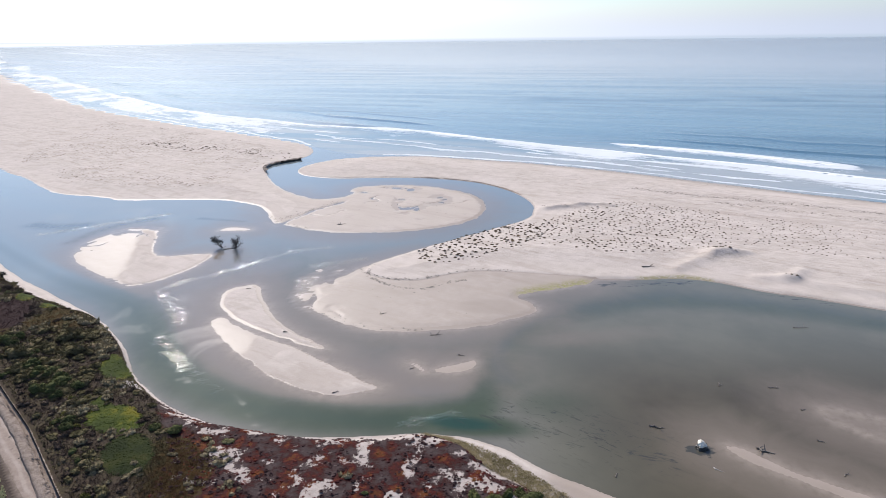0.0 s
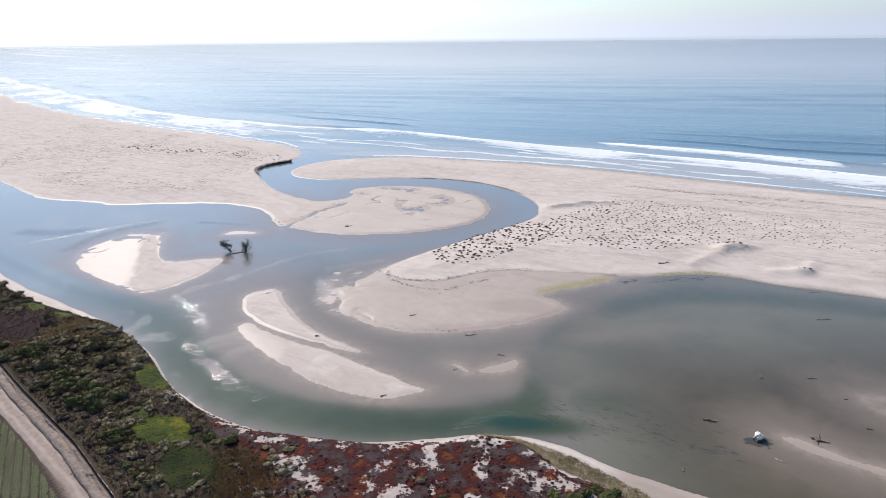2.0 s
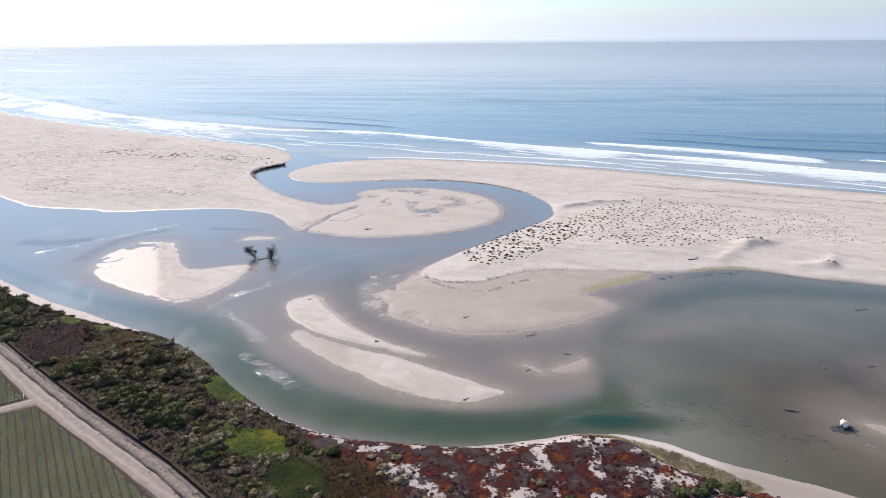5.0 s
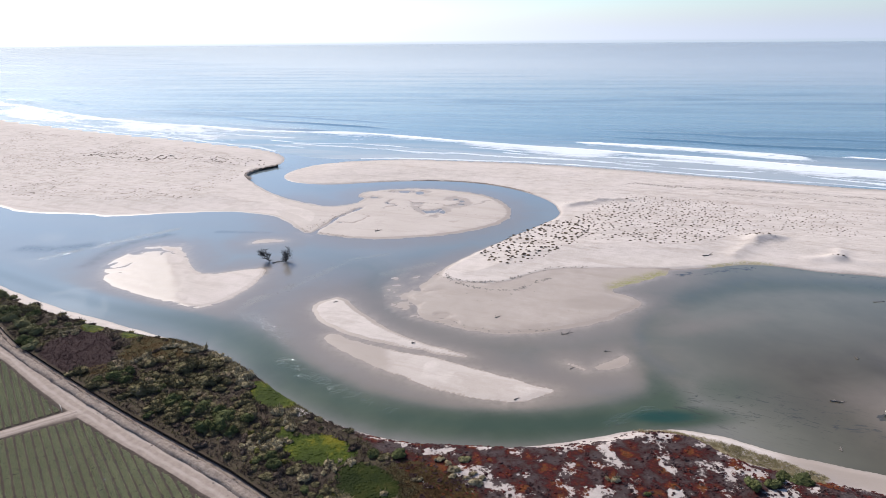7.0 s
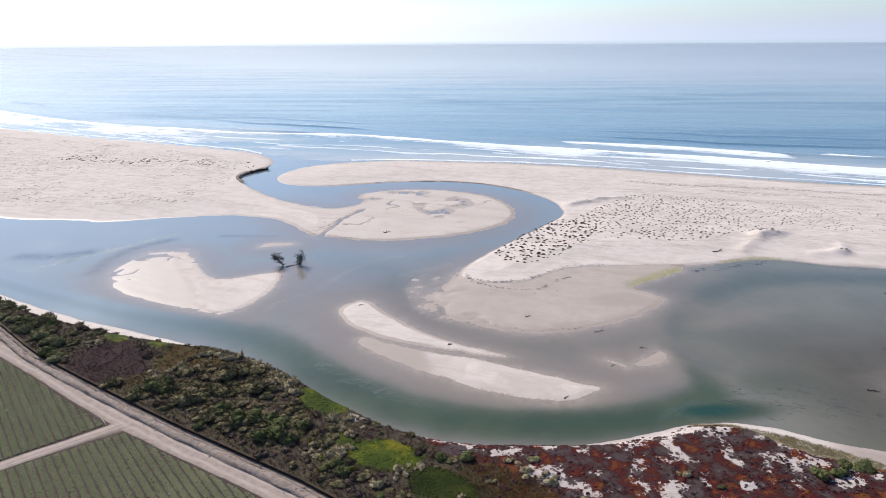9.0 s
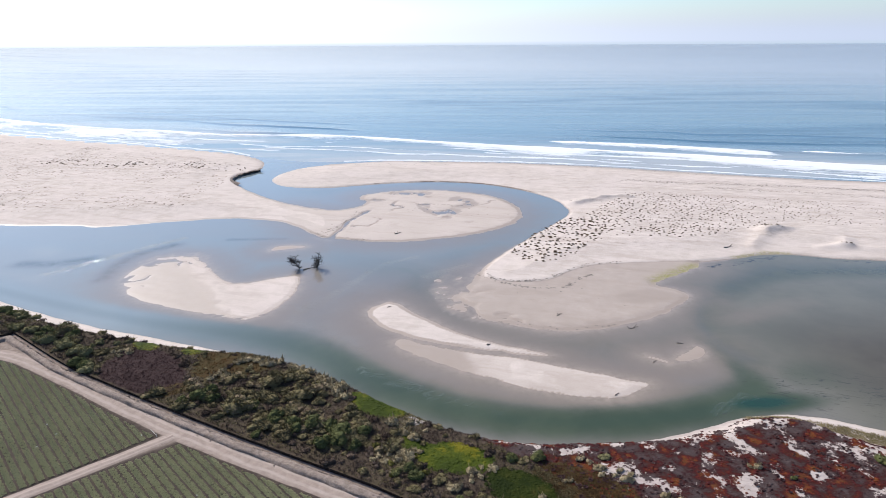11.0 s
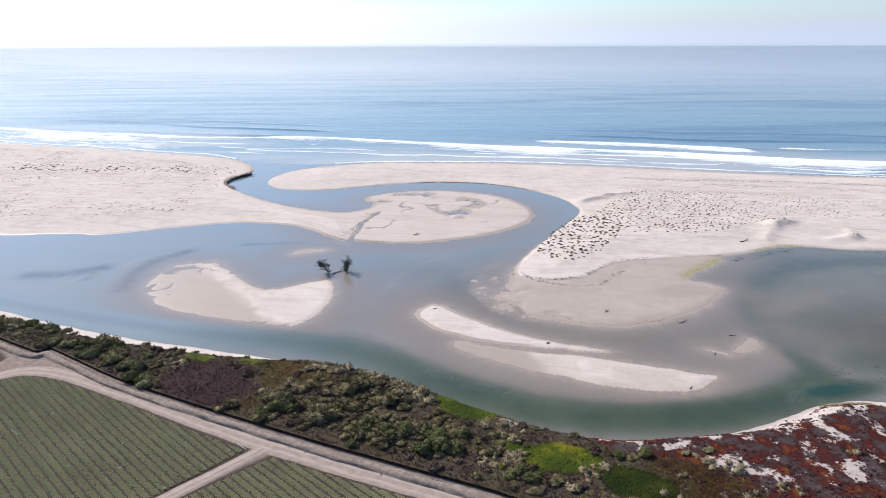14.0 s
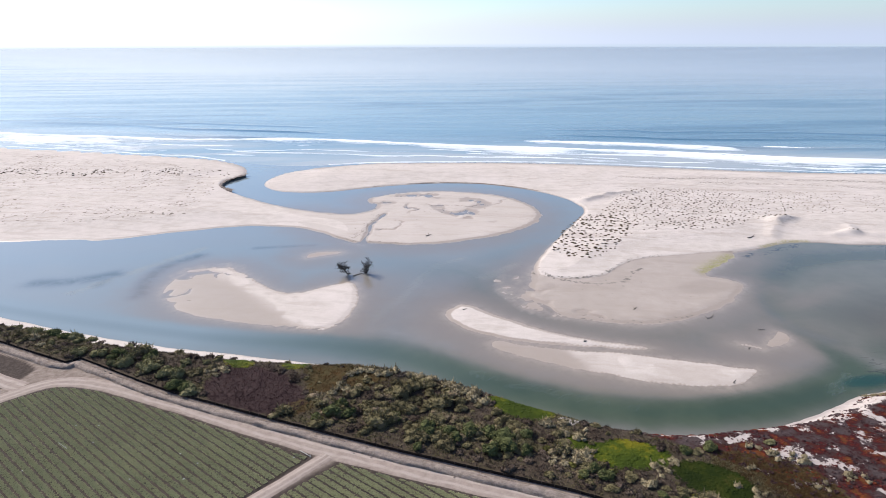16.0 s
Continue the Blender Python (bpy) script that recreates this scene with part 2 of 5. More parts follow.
def plain_material(name, dark, light, scale, rough=0.85, relief=0.3, depth=0.1, gloss=0.3):
    n = Nodes(name)
    tone = n.noise(scale, 6, 0.65)
    colour = n.mix(n.span(tone, 0.3, 0.7), dark, light)
    colour = n.mix(n.span(n.noise(scale * 7, 4, 0.7), 0.45, 0.75, 0, 0.4), colour, tuple(0.6 * c for c in dark))
    return n.set(colour, rough, n.bump(n.noise(scale * 4, 5, 0.6), relief, depth), gloss)


def road_material():
    """Packed dust with two paler wheel tracks and a dirtier verge."""
    n = Nodes("dirt_road")
    tone = n.noise(0.5, 6, 0.65)
    colour = n.mix(n.span(tone, 0.3, 0.7), (0.225, 0.176, 0.145), (0.29, 0.235, 0.196))
    across = n.attr("across")
    drift = n.math("ADD", across, n.math("MULTIPLY", n.math("SUBTRACT", n.noise(0.12, 3, 0.5), 0.5), 0.5))
    track = n.span(n.math("ABSOLUTE", n.math("SUBTRACT", n.math("ABSOLUTE", drift), 0.34)), 0.05, 0.22, 1.0, 0.0)
    colour = n.mix(n.math("MULTIPLY", track, n.span(n.noise(0.3, 5, 0.6), 0.3, 0.6, 0.35, 0.8)), colour, (0.345, 0.29, 0.25))
    verge = n.span(n.math("ADD", n.math("ABSOLUTE", drift), n.math("MULTIPLY", n.math("SUBTRACT", n.noise(0.7, 5, 0.7), 0.5), 0.7)), 0.72, 0.98)
    colour = n.mix(n.math("MULTIPLY", verge, 0.8), colour, (0.145, 0.112, 0.092))
    colour = n.mix(n.span(n.noise(3.5, 4, 0.7), 0.48, 0.75, 0, 0.35), colour, (0.15, 0.115, 0.095))
    return n.set(colour, 0.93, n.bump(n.noise(2.0, 5, 0.6), 0.25, 0.04), 0.15)


GROUND = ground_material()
LAGOON = water_material("lagoon_water", False)
SEA = water_material("sea_water", True)
FOAM = plain_material("foam", (0.74, 0.77, 0.78), (0.86, 0.87, 0.87), 0.4, 0.9, 0.6, 0.4)
ROAD = road_material()
BERM = plain_material("berm_earth", (0.19, 0.15, 0.122), (0.31, 0.255, 0.215), 0.9, 0.95, 0.9, 0.35, 0.05)
FABRIC = plain_material("black_fabric", (0.014, 0.011, 0.010), (0.032, 0.026, 0.023), 0.8, 0.95, gloss=0.05)
STAKE = plain_material("stake_wood", (0.10, 0.08, 0.06), (0.2, 0.16, 0.12), 3.0)
DRIFTWOOD = plain_material("driftwood", (0.10, 0.085, 0.07), (0.24, 0.21, 0.18), 2.5)
PALE_WOOD = plain_material("bleached_wood", (0.36, 0.33, 0.29), (0.55, 0.51, 0.46), 2.5)
DEAD_WOOD = plain_material("dead_wood", (0.028, 0.024, 0.022), (0.075, 0.065, 0.058), 2.0)
WHITE_ROCK = plain_material("guano_rock", (0.80, 0.73, 0.60), (0.92, 0.87, 0.76), 1.2, 0.8, 0.5, 0.2)
DARK_ROCK = plain_material("wet_dark_rock", (0.03, 0.03, 0.028), (0.075, 0.07, 0.06), 1.2, 0.45, 0.5, 0.2)
OLIVE = foliage_material("olive_leaves", [(0, (0.075, 0.062, 0.034)), (0.35, (0.12, 0.10, 0.052)), (0.6, (0.15, 0.128, 0.064)), (0.8, (0.175, 0.132, 0.084)), (1, (0.205, 0.158, 0.11))], patchy=0.5)
LEAF_GREEN = foliage_material("green_leaves", [(0, (0.042, 0.048, 0.02)), (0.45, (0.076, 0.084, 0.034)), (0.8, (0.122, 0.122, 0.048)), (1, (0.155, 0.142, 0.06))], patchy=0.25)
YELLOW_LEAF = foliage_material("yellow_green_leaves", [(0, (0.075, 0.07, 0.022)), (0.5, (0.125, 0.116, 0.034)), (1, (0.175, 0.155, 0.05))])
SAGE = foliage_material("grey_green_leaves", [(0, (0.105, 0.096, 0.044)), (0.5, (0.16, 0.147, 0.07)), (1, (0.21, 0.19, 0.10))])
DRY = foliage_material("dry_twigs", [(0, (0.048, 0.035, 0.027)), (0.5, (0.09, 0.066, 0.050)), (1, (0.175, 0.132, 0.098))], patchy=0.55)
STRAW = foliage_material("pale_dead_tops", [(0, (0.10, 0.08, 0.046)), (0.4, (0.20, 0.162, 0.094)), (0.75, (0.335, 0.275, 0.168)), (1, (0.21, 0.178, 0.085))], patchy=0.3)
ICE_RED = foliage_material("red_succulent", [(0, (0.078, 0.060, 0.057)), (0.26, (0.052, 0.033, 0.032)), (0.46, (0.034, 0.013, 0.013)), (0.62, (0.054, 0.012, 0.011)), (0.78, (0.080, 0.016, 0.011)), (0.91, (0.132, 0.041, 0.012)), (0.95, (0.075, 0.040, 0.016)), (1, (0.052, 0.042, 0.023))], 0.7, 0.8, 0.19)
BROWN_TWIG = foliage_material("purple_brown_twigs", [(0, (0.026, 0.014, 0.015)), (0.5, (0.042, 0.024, 0.024)), (0.85, (0.062, 0.038, 0.035)), (1, (0.11, 0.078, 0.064))], patchy=0.6)
RUST_GRASS = foliage_material("rusty_grass", [(0, (0.036, 0.024, 0.011)), (0.35, (0.060, 0.034, 0.015)), (0.55, (0.046, 0.034, 0.015)), (0.8, (0.098, 0.053, 0.021)), (1, (0.072, 0.056, 0.026))], patchy=0.65)
ICE_GREEN = foliage_material("green_succulent", [(0, (0.022, 0.033, 0.005)), (0.4, (0.037, 0.052, 0.006)), (0.62, (0.054, 0.068, 0.007)), (0.8, (0.105, 0.100, 0.008)), (1, (0.14, 0.12, 0.011))], 0.7, 0.75)
ICE_DARK = foliage_material("dark_green_succulent", [(0, (0.009, 0.015, 0.003)), (0.35, (0.013, 0.020, 0.003)), (0.7, (0.021, 0.028, 0.004)), (1, (0.040, 0.037, 0.008))], 0.7, 0.75)
TUFT = foliage_material("dune_tuft", [(0, (0.045, 0.032, 0.022)), (0.5, (0.085, 0.062, 0.042)), (1, (0.15, 0.112, 0.07))])
PALE_TUFT = foliage_material("pale_dune_tuft", [(0, (0.16, 0.132, 0.106)), (0.5, (0.22, 0.184, 0.15)), (1, (0.29, 0.245, 0.205))])
CROP = foliage_material("crop_leaves", [(0, (0.208, 0.207, 0.108)), (0.5, (0.246, 0.243, 0.13)), (0.9, (0.275, 0.268, 0.15)), (1, (0.33, 0.315, 0.20))], 0.75, 0.25)
BARK = plain_material("shrub_stem", (0.05, 0.04, 0.03), (0.11, 0.09, 0.07), 3.0)

# ---- plan of the place ----
SOUTH = [(-2600, 3250), (-1677, 2254), (-1154, 1640), (-800, 1230), (-598, 1010), (-440, 875), (-354, 800), (-300, 762), (-245, 715), (-200, 680), (-165, 645),
         (-150, 612), (-147, 585), (-152, 564), (-166, 545), (-172, 525), (-168, 507), (-152, 470), (-128, 432), (-108, 412), (-98, 390), (-104, 365), (-114, 354), (-121, 364),
         (-133, 389), (-147, 401), (-167, 411), (-203, 413), (-242, 410), (-255, 420), (-298, 430), (-322, 450), (-361, 488), (-404, 516), (-600, 700), (-2600, 2500)]
MEANDER_FLAT = [(-117, 352), (-104, 347), (-90, 337), (-64, 333), (-35, 335), (-13, 343), (5, 358), (13, 377), (13, 403), (4, 427), (-14, 444), (-43, 456), (-69, 456), (-84, 446), (-84, 432),
                (-84, 418), (-101, 411), (-116, 422), (-130, 436), (-140, 430), (-135, 395)]
NORTH = [(-140, 504), (-130, 488), (-105, 477), (-75, 480), (-43, 480), (-12, 473), (15, 457), (33, 433), (44, 400), (43, 376), (35, 358), (18, 343), (-2, 326), (-22, 308), (-40, 291),
         (-51, 277), (-49, 268), (-38, 260), (-22, 258), (-10, 266), (4, 272), (30, 268), (58, 262), (80, 262), (97, 264), (110, 259), (124, 249), (146, 239), (164, 229), (220, 205),
         (420, 100), (1400, -420), (1500, -330), (700, 150), (440, 305), (338, 362), (268, 396), (192, 449), (127, 497), (60, 536), (5, 558), (-43, 577), (-85, 575), (-115, 564), (-132, 546), (-143, 524)]
SPIT = [(-52, 280), (-58, 266), (-69, 256), (-72, 249), (-68, 240), (-64, 231), (-55, 221), (-42, 213), (-29, 209), (-8, 211), (10, 216), (24, 224), (29, 230), (25, 238), (19, 244), (36, 251),
        (58, 258), (60, 280), (20, 300), (-20, 300)]
SHOALS = {
    "west": ([(-209, 313), (-202, 291), (-186, 277), (-166, 262), (-149, 253), (-137, 268), (-131, 285), (-130, 299), (-141, 298), (-158, 293), (-166, 305), (-178, 338), (-194, 345), (-207, 330)], 0.20),
    "middle": ([(-108, 248), (-101, 256), (-94, 257), (-88, 242), (-79, 225), (-67, 210), (-48, 195), (-55, 196), (-69, 205), (-82, 212), (-94, 221), (-104, 235)], 0.33),
    "crescent": ([(-102, 221), (-98, 224), (-90, 216), (-77, 206), (-63, 198), (-48, 187), (-32, 174), (-26, 170.5), (-38, 165.5), (-48, 166), (-63, 175), (-77, 187.5), (-90, 201), (-99, 212)], 0.10),
    "east": ([(-13, 182), (-9, 179.6), (-2, 180.2), (2.5, 184), (2, 189.5), (-2, 187), (-8, 184.5)], 0.08),
    "east_small": ([(-22, 187.5), (-18.5, 187.5), (-13.5, 180.8), (-16, 180)], 0.06),
    "bar": ([(67, 143), (71, 142), (75, 139), (80, 133), (88, 128), (97, 122), (104, 116), (98, 116), (88, 123), (78, 131), (70, 137)], 0.12),
    "bar_far": ([(101, 160), (108, 160), (122, 152), (130, 140), (118, 142), (104, 151)], -0.10),
    "snag": ([(-146, 338), (-141, 347), (-132, 346), (-124, 343), (-125, 338), (-136, 338)], 0.035),
}
BANK = [(-4900, 4100), (-2000, 1900), (-800, 830), (-450, 490), (-330, 375), (-268, 316), (-245, 294), (-213, 267), (-186, 248), (-160, 230), (-143, 217), (-131, 205), (-119, 189), (-112, 178),
        (-101, 167), (-91, 159), (-80, 153), (-68, 149), (-54, 146), (-36, 145), (-20, 147), (-13, 148), (-4, 146.5), (2, 144), (11, 139), (19, 132), (27, 127), (38, 121), (60, 104), (110, 70),
        (260, -20), (900, -360), (4900, -2500), (4900, -4900), (-4900, -4900)]
COAST = [(-5000, 6300), (-2600, 3300), (-1677, 2254), (-1154, 1640), (-800, 1230), (-598, 1010), (-440, 875), (-354, 800), (-300, 762), (-245, 715), (-200, 680), (-165, 645), (-130, 598), (-85, 580), (-43, 577),
         (5, 558), (60, 536), (127, 497), (192, 449), (268, 396), (338, 362), (440, 305), (700, 150), (1500, -330), (5000, -2400)]
THALWEG = [[(-300, 350), (-240, 300), (-190, 262), (-150, 240), (-128, 220), (-112, 195), (-98, 178), (-75, 162), (-45, 154), (-15, 153), (4, 158), (11, 172), (11, 192), (20, 212), (40, 227), (75, 240), (120, 234), (180, 205), (300, 140)]]
CHANNEL = [[(-60, 300), (-30, 322), (10, 350), (28, 385), (28, 420), (0, 455), (-40, 470), (-90, 466), (-125, 470), (-152, 500), (-150, 550), (-140, 590)], [(-400, 480), (-300, 400), (-230, 370), (-170, 365), (-110, 320), (-80, 290), (-62, 270)],
           [(-75, 290), (-82, 262), (-70, 226), (-50, 205), (-20, 196), (5, 196)]]
FENCE = [(-330, 348), (-259, 279.5), (-247, 266), (-235, 253), (-232.5, 256), (-226, 248), (-213, 231.5), (-205, 222), (-184, 201), (-164, 181.5), (-153, 171), (-142, 161), (-121, 142), (-97, 117), (-60, 80), (20, 0)]
ROADLINE = [(-330, 200), (-262, 232), (-246, 240.5), (-236, 243), (-223, 235), (-205, 216.5), (-184, 194), (-168, 177.5), (-150, 161), (-133, 146), (-110, 125), (-90, 106), (-50, 68), (20, 2)]
SIDELINE = [(-168.5, 176), (-177, 171.5), (-187, 166.8), (-240, 141), (-300, 112)]
TRACKLINE = [(-246, 243), (-254, 251), (-262, 262), (-290, 292), (-340, 345)]
ZONES = {
    "red": [(-98, 163), (-84, 157), (-60, 149), (-36, 148), (-12, 149), (2, 143), (22, 124), (46, 98), (40, 60), (-40, 40), (-75, 80), (-76, 112), (-76, 126), (-80, 136), (-88, 148)],
    "brown": [(-192, 230), (-185, 231), (-174, 223), (-169, 210), (-169, 200), (-176, 197), (-188, 205), (-197, 217)],
    "rust": [(-166, 224), (-149, 216), (-140, 205), (-152, 201), (-164, 203), (-175, 203), (-176, 196), (-167, 196), (-168, 209)],
    "ochre": [(-84, 139), (-76, 139), (-66, 131), (-62, 122), (-66, 112), (-78, 114), (-82, 126)],
}
GREENS = [[(-109, 161), (-105, 153), (-99, 154), (-93, 149), (-90, 145), (-91, 141), (-96, 139), (-104, 142), (-109, 146), (-109, 152), (-112, 155)], [(-91, 142), (-81, 134), (-80, 126), (-84, 122), (-94, 127), (-96, 137)],
          [(-121, 185), (-111, 178), (-106, 168), (-112, 167), (-120, 173), (-122, 180)], [(-190, 237), (-184, 237), (-179, 231), (-182, 228), (-188, 231)], [(-172, 228), (-163, 224), (-165, 221), (-172, 222)]]


def smooth_loop(points, rounds=2, closed=True):
    """Corner cutting: a rounded outline from its few corners."""
    p = np.array(points, float)
    for _ in range(rounds):
        q = np.roll(p, -1, 0) if closed else p[1:]
        a = p if closed else p[:-1]
        cut = np.stack([0.75 * a + 0.25 * q, 0.25 * a + 0.75 * q], 1).reshape(-1, 2)
        p = cut if closed else np.vstack([p[:1], cut, p[-1:]])
    return p


def line_distance(x, y, line, reach=1e9):
    """Distance of points to an open line."""
    line = np.asarray(line, float)
    best = np.full(x.shape, 1e9)
    for (ax, ay), (bx, by) in zip(line[:-1], line[1:]):
        near = (x > min(ax, bx) - reach) & (x < max(ax, bx) + reach) & (y > min(ay, by) - reach) & (y < max(ay, by) + reach)
        px, py, dx, dy = x[near] - ax, y[near] - ay, bx - ax, by - ay
        t = np.clip((px * dx + py * dy) / max(dx * dx + dy * dy, 1e-9), 0, 1)
        best[near] = np.minimum(best[near], np.hypot(px - t * dx, py - t * dy))
    return np.minimum(best, reach)


def inside(x, y, loop):
    loop = np.asarray(loop, float)
    hit = np.zeros(x.shape, bool)
    for (ax, ay), (bx, by) in zip(loop, np.roll(loop, -1, 0)):
        if ay != by:
            hit ^= ((ay > y) != (by > y)) & (x < ax + (y - ay) * (bx - ax) / (by - ay))
    return hit


def depth_in(x, y, loop, reach=80.0):
    """Signed distance to a closed outline, positive inside."""
    loop = np.asarray(loop, float)
    d = line_distance(x, y, np.vstack([loop, loop[:1]]), reach)
    return np.where(inside(x, y, loop), d, -d)


def ease(a, b, v):
    t = np.clip((v - a) / (b - a), 0, 1)
    return t * t * (3 - 2 * t)


def wobble(x, y, size, seed=0):
    """Smooth value noise between -1 and 1, over arrays."""
    u, v = x / size + 37.7 * seed, y / size - 11.3 * seed
    i, j = np.floor(u), np.floor(v)
    f, g = u - i, v - j
    f, g = f * f * (3 - 2 * f), g * g * (3 - 2 * g)

    def lattice(a, b):
        h = np.sin(a * 127.1 + b * 311.7 + seed * 17.0) * 43758.5453
        return 2 * (h - np.floor(h)) - 1

    return (lattice(i, j) * (1 - f) + lattice(i + 1, j) * f) * (1 - g) + (lattice(i, j + 1) * (1 - f) + lattice(i + 1, j + 1) * f) * g


def fbm(x, y, size, octaves=4, seed=0):
    return sum(wobble(x, y, size / 2**k, seed + k) * 0.5**k for k in range(octaves)) / 1.8


FIELD_A = np.array([(-285, 218), (-258, 229.5), (-246, 236), (-236, 238.6), (-226, 232.5), (-205, 211.2), (-185, 189.2), (-173.4, 177), (-187, 169.8), (-240, 144), (-270, 129)], float)
FIELD_B = np.array([(-166.6, 171.6), (-150, 156), (-133, 141), (-114, 121.5), (-100, 107.5), (-135, 95), (-200, 112), (-238, 137.4), (-187, 163.4)], float)
BROWN_FIELD = np.array([(-250.8, 245), (-247, 249.4), (-244.6, 253.7), (-248.4, 260.5), (-254.5, 267), (-268, 280), (-300, 300), (-320, 270), (-280, 236)], float)
OUT = {name: smooth_loop(loop, 1 if name == "spit" else 2) for name, loop in (("south", SOUTH), ("flat", MEANDER_FLAT), ("north", NORTH), ("spit", SPIT), ("bank", BANK))}
SHOAL_LOOPS = {name: (smooth_loop(loop, 1), h) for name, (loop, h) in SHOALS.items()}
ZONE_LOOPS = {name: smooth_loop(loop) for name, loop in ZONES.items()}
GREEN_LOOPS = [smooth_loop(loop) for loop in GREENS]
ROAD_PATH, SIDE_PATH = smooth_loop(ROADLINE, 3, False), smooth_loop(SIDELINE, 2, False)
TRACK_PATH = smooth_loop(TRACKLINE, 2, False)
COAST_X, COAST_Y = np.array(COAST, float).T


def offshore(x, y):
    """Metres seaward of the shore line."""
    slope = (np.interp(x + 40, COAST_X, COAST_Y) - np.interp(x - 40, COAST_X, COAST_Y)) / 80
    smooth = sum(np.interp(x + k, COAST_X, COAST_Y) for k in (-24, -12, 0, 12, 24)) / 5
    return (y - smooth) / np.sqrt(1 + slope**2)


def surf_distance(x, y):
    """Metres seaward of the smoothed line on which the waves break."""
    reach = np.arange(-150, 151, 25)
    smooth = sum(np.interp(x + k, COAST_X, COAST_Y) for k in reach) / len(reach)
    slope = (np.interp(x + 150, COAST_X, COAST_Y) - np.interp(x - 150, COAST_X, COAST_Y)) / 300
    return (y - smooth) / np.sqrt(1 + slope**2)


def land(x, y):
    """Height of the ground, and the distances that the surface needs."""
    rag = fbm(x, y, 9.0, 3, 3)
    ds = offshore(x, y)
    z = -1.1 - 1.5 * ease(0, 120, ds)
    e = depth_in(x, y, OUT["south"]) + 1.0 * rag
    cut = np.exp(-(((x + 168) / 16) ** 2 + ((y - 530) / 26) ** 2))
    dunes = 0.35 * fbm(x, y, 22, 4, 5) * ease(8, 40, e)
    south = 0.25 * ease(0, 4, e) + 1.9 * ease(2, 45, e) + 2.2 * cut * ease(0, 2.5, e) * (1 - ease(8, 40, e)) + dunes
    z = np.where(e > -2, np.maximum(z, np.where(e > 0, south, 0.12 * e)), z)
    e2 = depth_in(x, y, OUT["north"]) + 0.8 * rag
    lee = ease(10, 45, -ds)
    hump = 2.1 * np.exp(-(((x - 126) / 9) ** 2 + ((y - 293) / 6) ** 2)) + 1.7 * np.exp(-(((x - 143) / 5) ** 2 + ((y - 260) / 4) ** 2)) + 1.2 * np.exp(-(((x - 55) / 16) ** 2 + ((y - 384) / 5) ** 2))
    rim = line_distance(x, y, [(52, 381), (62, 383), (74, 387), (86, 388), (93, 383)], 30)
    hump = hump + 1.5 * np.exp(-((rim / 2.6) ** 2)) * (0.8 + 0.4 * wobble(x, y, 6, 3)) - 0.5 * np.exp(-(((x - 74) / 14) ** 2 + ((y - 377) / 6) ** 2))
    for crest, tall, wide in (([(98, 274), (112, 284), (126, 293), (136, 292)], 1.1, 4.0), ([(130, 262), (143, 260), (152, 268)], 0.8, 3.5), ([(150, 254), (180, 240), (215, 222)], 0.7, 4.0)):
        hump = hump + tall * np.exp(-((line_distance(x, y, crest, 30) / wide) ** 2))
    hump = hump * (1 + 0.35 * fbm(x, y, 5, 3, 66))
    north = (0.55 * lee) * ease(0, 2.5, e2) + 0.2 * ease(0, 5, e2) + 1.3 * ease(3, 38, e2) + hump * ease(0, 8, e2) + 0.4 * fbm(x, y, 18, 4, 9) * ease(8, 34, e2)
    z = np.where(e2 > -2, np.maximum(z, np.where(e2 > 0, north, 0.12 * e2)), z)
    flats = {}
    fine = fbm(x, y, 4.0, 3, 13)
    drain = line_distance(x, y, [(-113, 350), (-106, 363), (-97, 384), (-82, 404)], 20) + 1.5 * fine
    for name, loop, h in [("flat", OUT["flat"], 0.36), ("spit", OUT["spit"], 0.42)] + [(k, v[0], v[1]) for k, v in SHOAL_LOOPS.items()]:
        f = depth_in(x, y, loop, 40) + (1.1 * rag + (0.4 if name in ("crescent", "middle", "west") else 1.1) * fine) * (0.35 if name in ("bar", "east", "east_small", "snag") else 1.0)
        top = h * ease(-0.4, 2.4 if name in ("bar", "east", "east_small", "snag") else 3.5 if name in ("middle", "west", "crescent") else 7, f) + 0.05 * fbm(x, y, 7, 3, 2) * ease(0, 6, f) - 0.02
        if name == "flat":
            vein = np.abs(fbm(x + 6 * rag, y, 34, 3, 21))
            top -= 0.36 * (1 - ease(0.006, 0.035, vein)) * ease(3, 10, f) * ease(-0.1, 0.25, fbm(x, y, 30, 2, 44))
            top -= 0.36 * (1 - ease(0.6, 2.6, drain))
            pools = 1.15 * np.exp(-(((x + 60) / 27) ** 2 + ((y - 438) / 11) ** 2)) + 0.95 * np.exp(-(((x + 38 + 0.25 * (y - 390)) / 9) ** 2 + ((y - 388) / 26) ** 2)) + 0.8 * np.exp(-(((x + 18) / 9) ** 2 + ((y - 408) / 14) ** 2))
            top -= 0.6 * pools * ease(-0.1, 0.22, fbm(x, y, 12, 4, 33))
        if name == "crescent":
            top = top * (1.25 + 1.5 * ease(-88, -62, x)) * ease(-0.5, 0.3, fbm(x, y, 3.0, 3, 17) + 1.2 * ease(-95, -72, x) - 0.1 + 0.12 * f)
        if name == "west":
            dry = ease(-176, -162, x + 0.35 * (y - 280))
            top = top * (0.52 + 0.85 * dry) - (1 - dry) * 0.12 * np.clip(fbm(x, y + 0.6 * x, 9, 4, 55) + 0.15, 0, 1) * ease(2, 8, f)
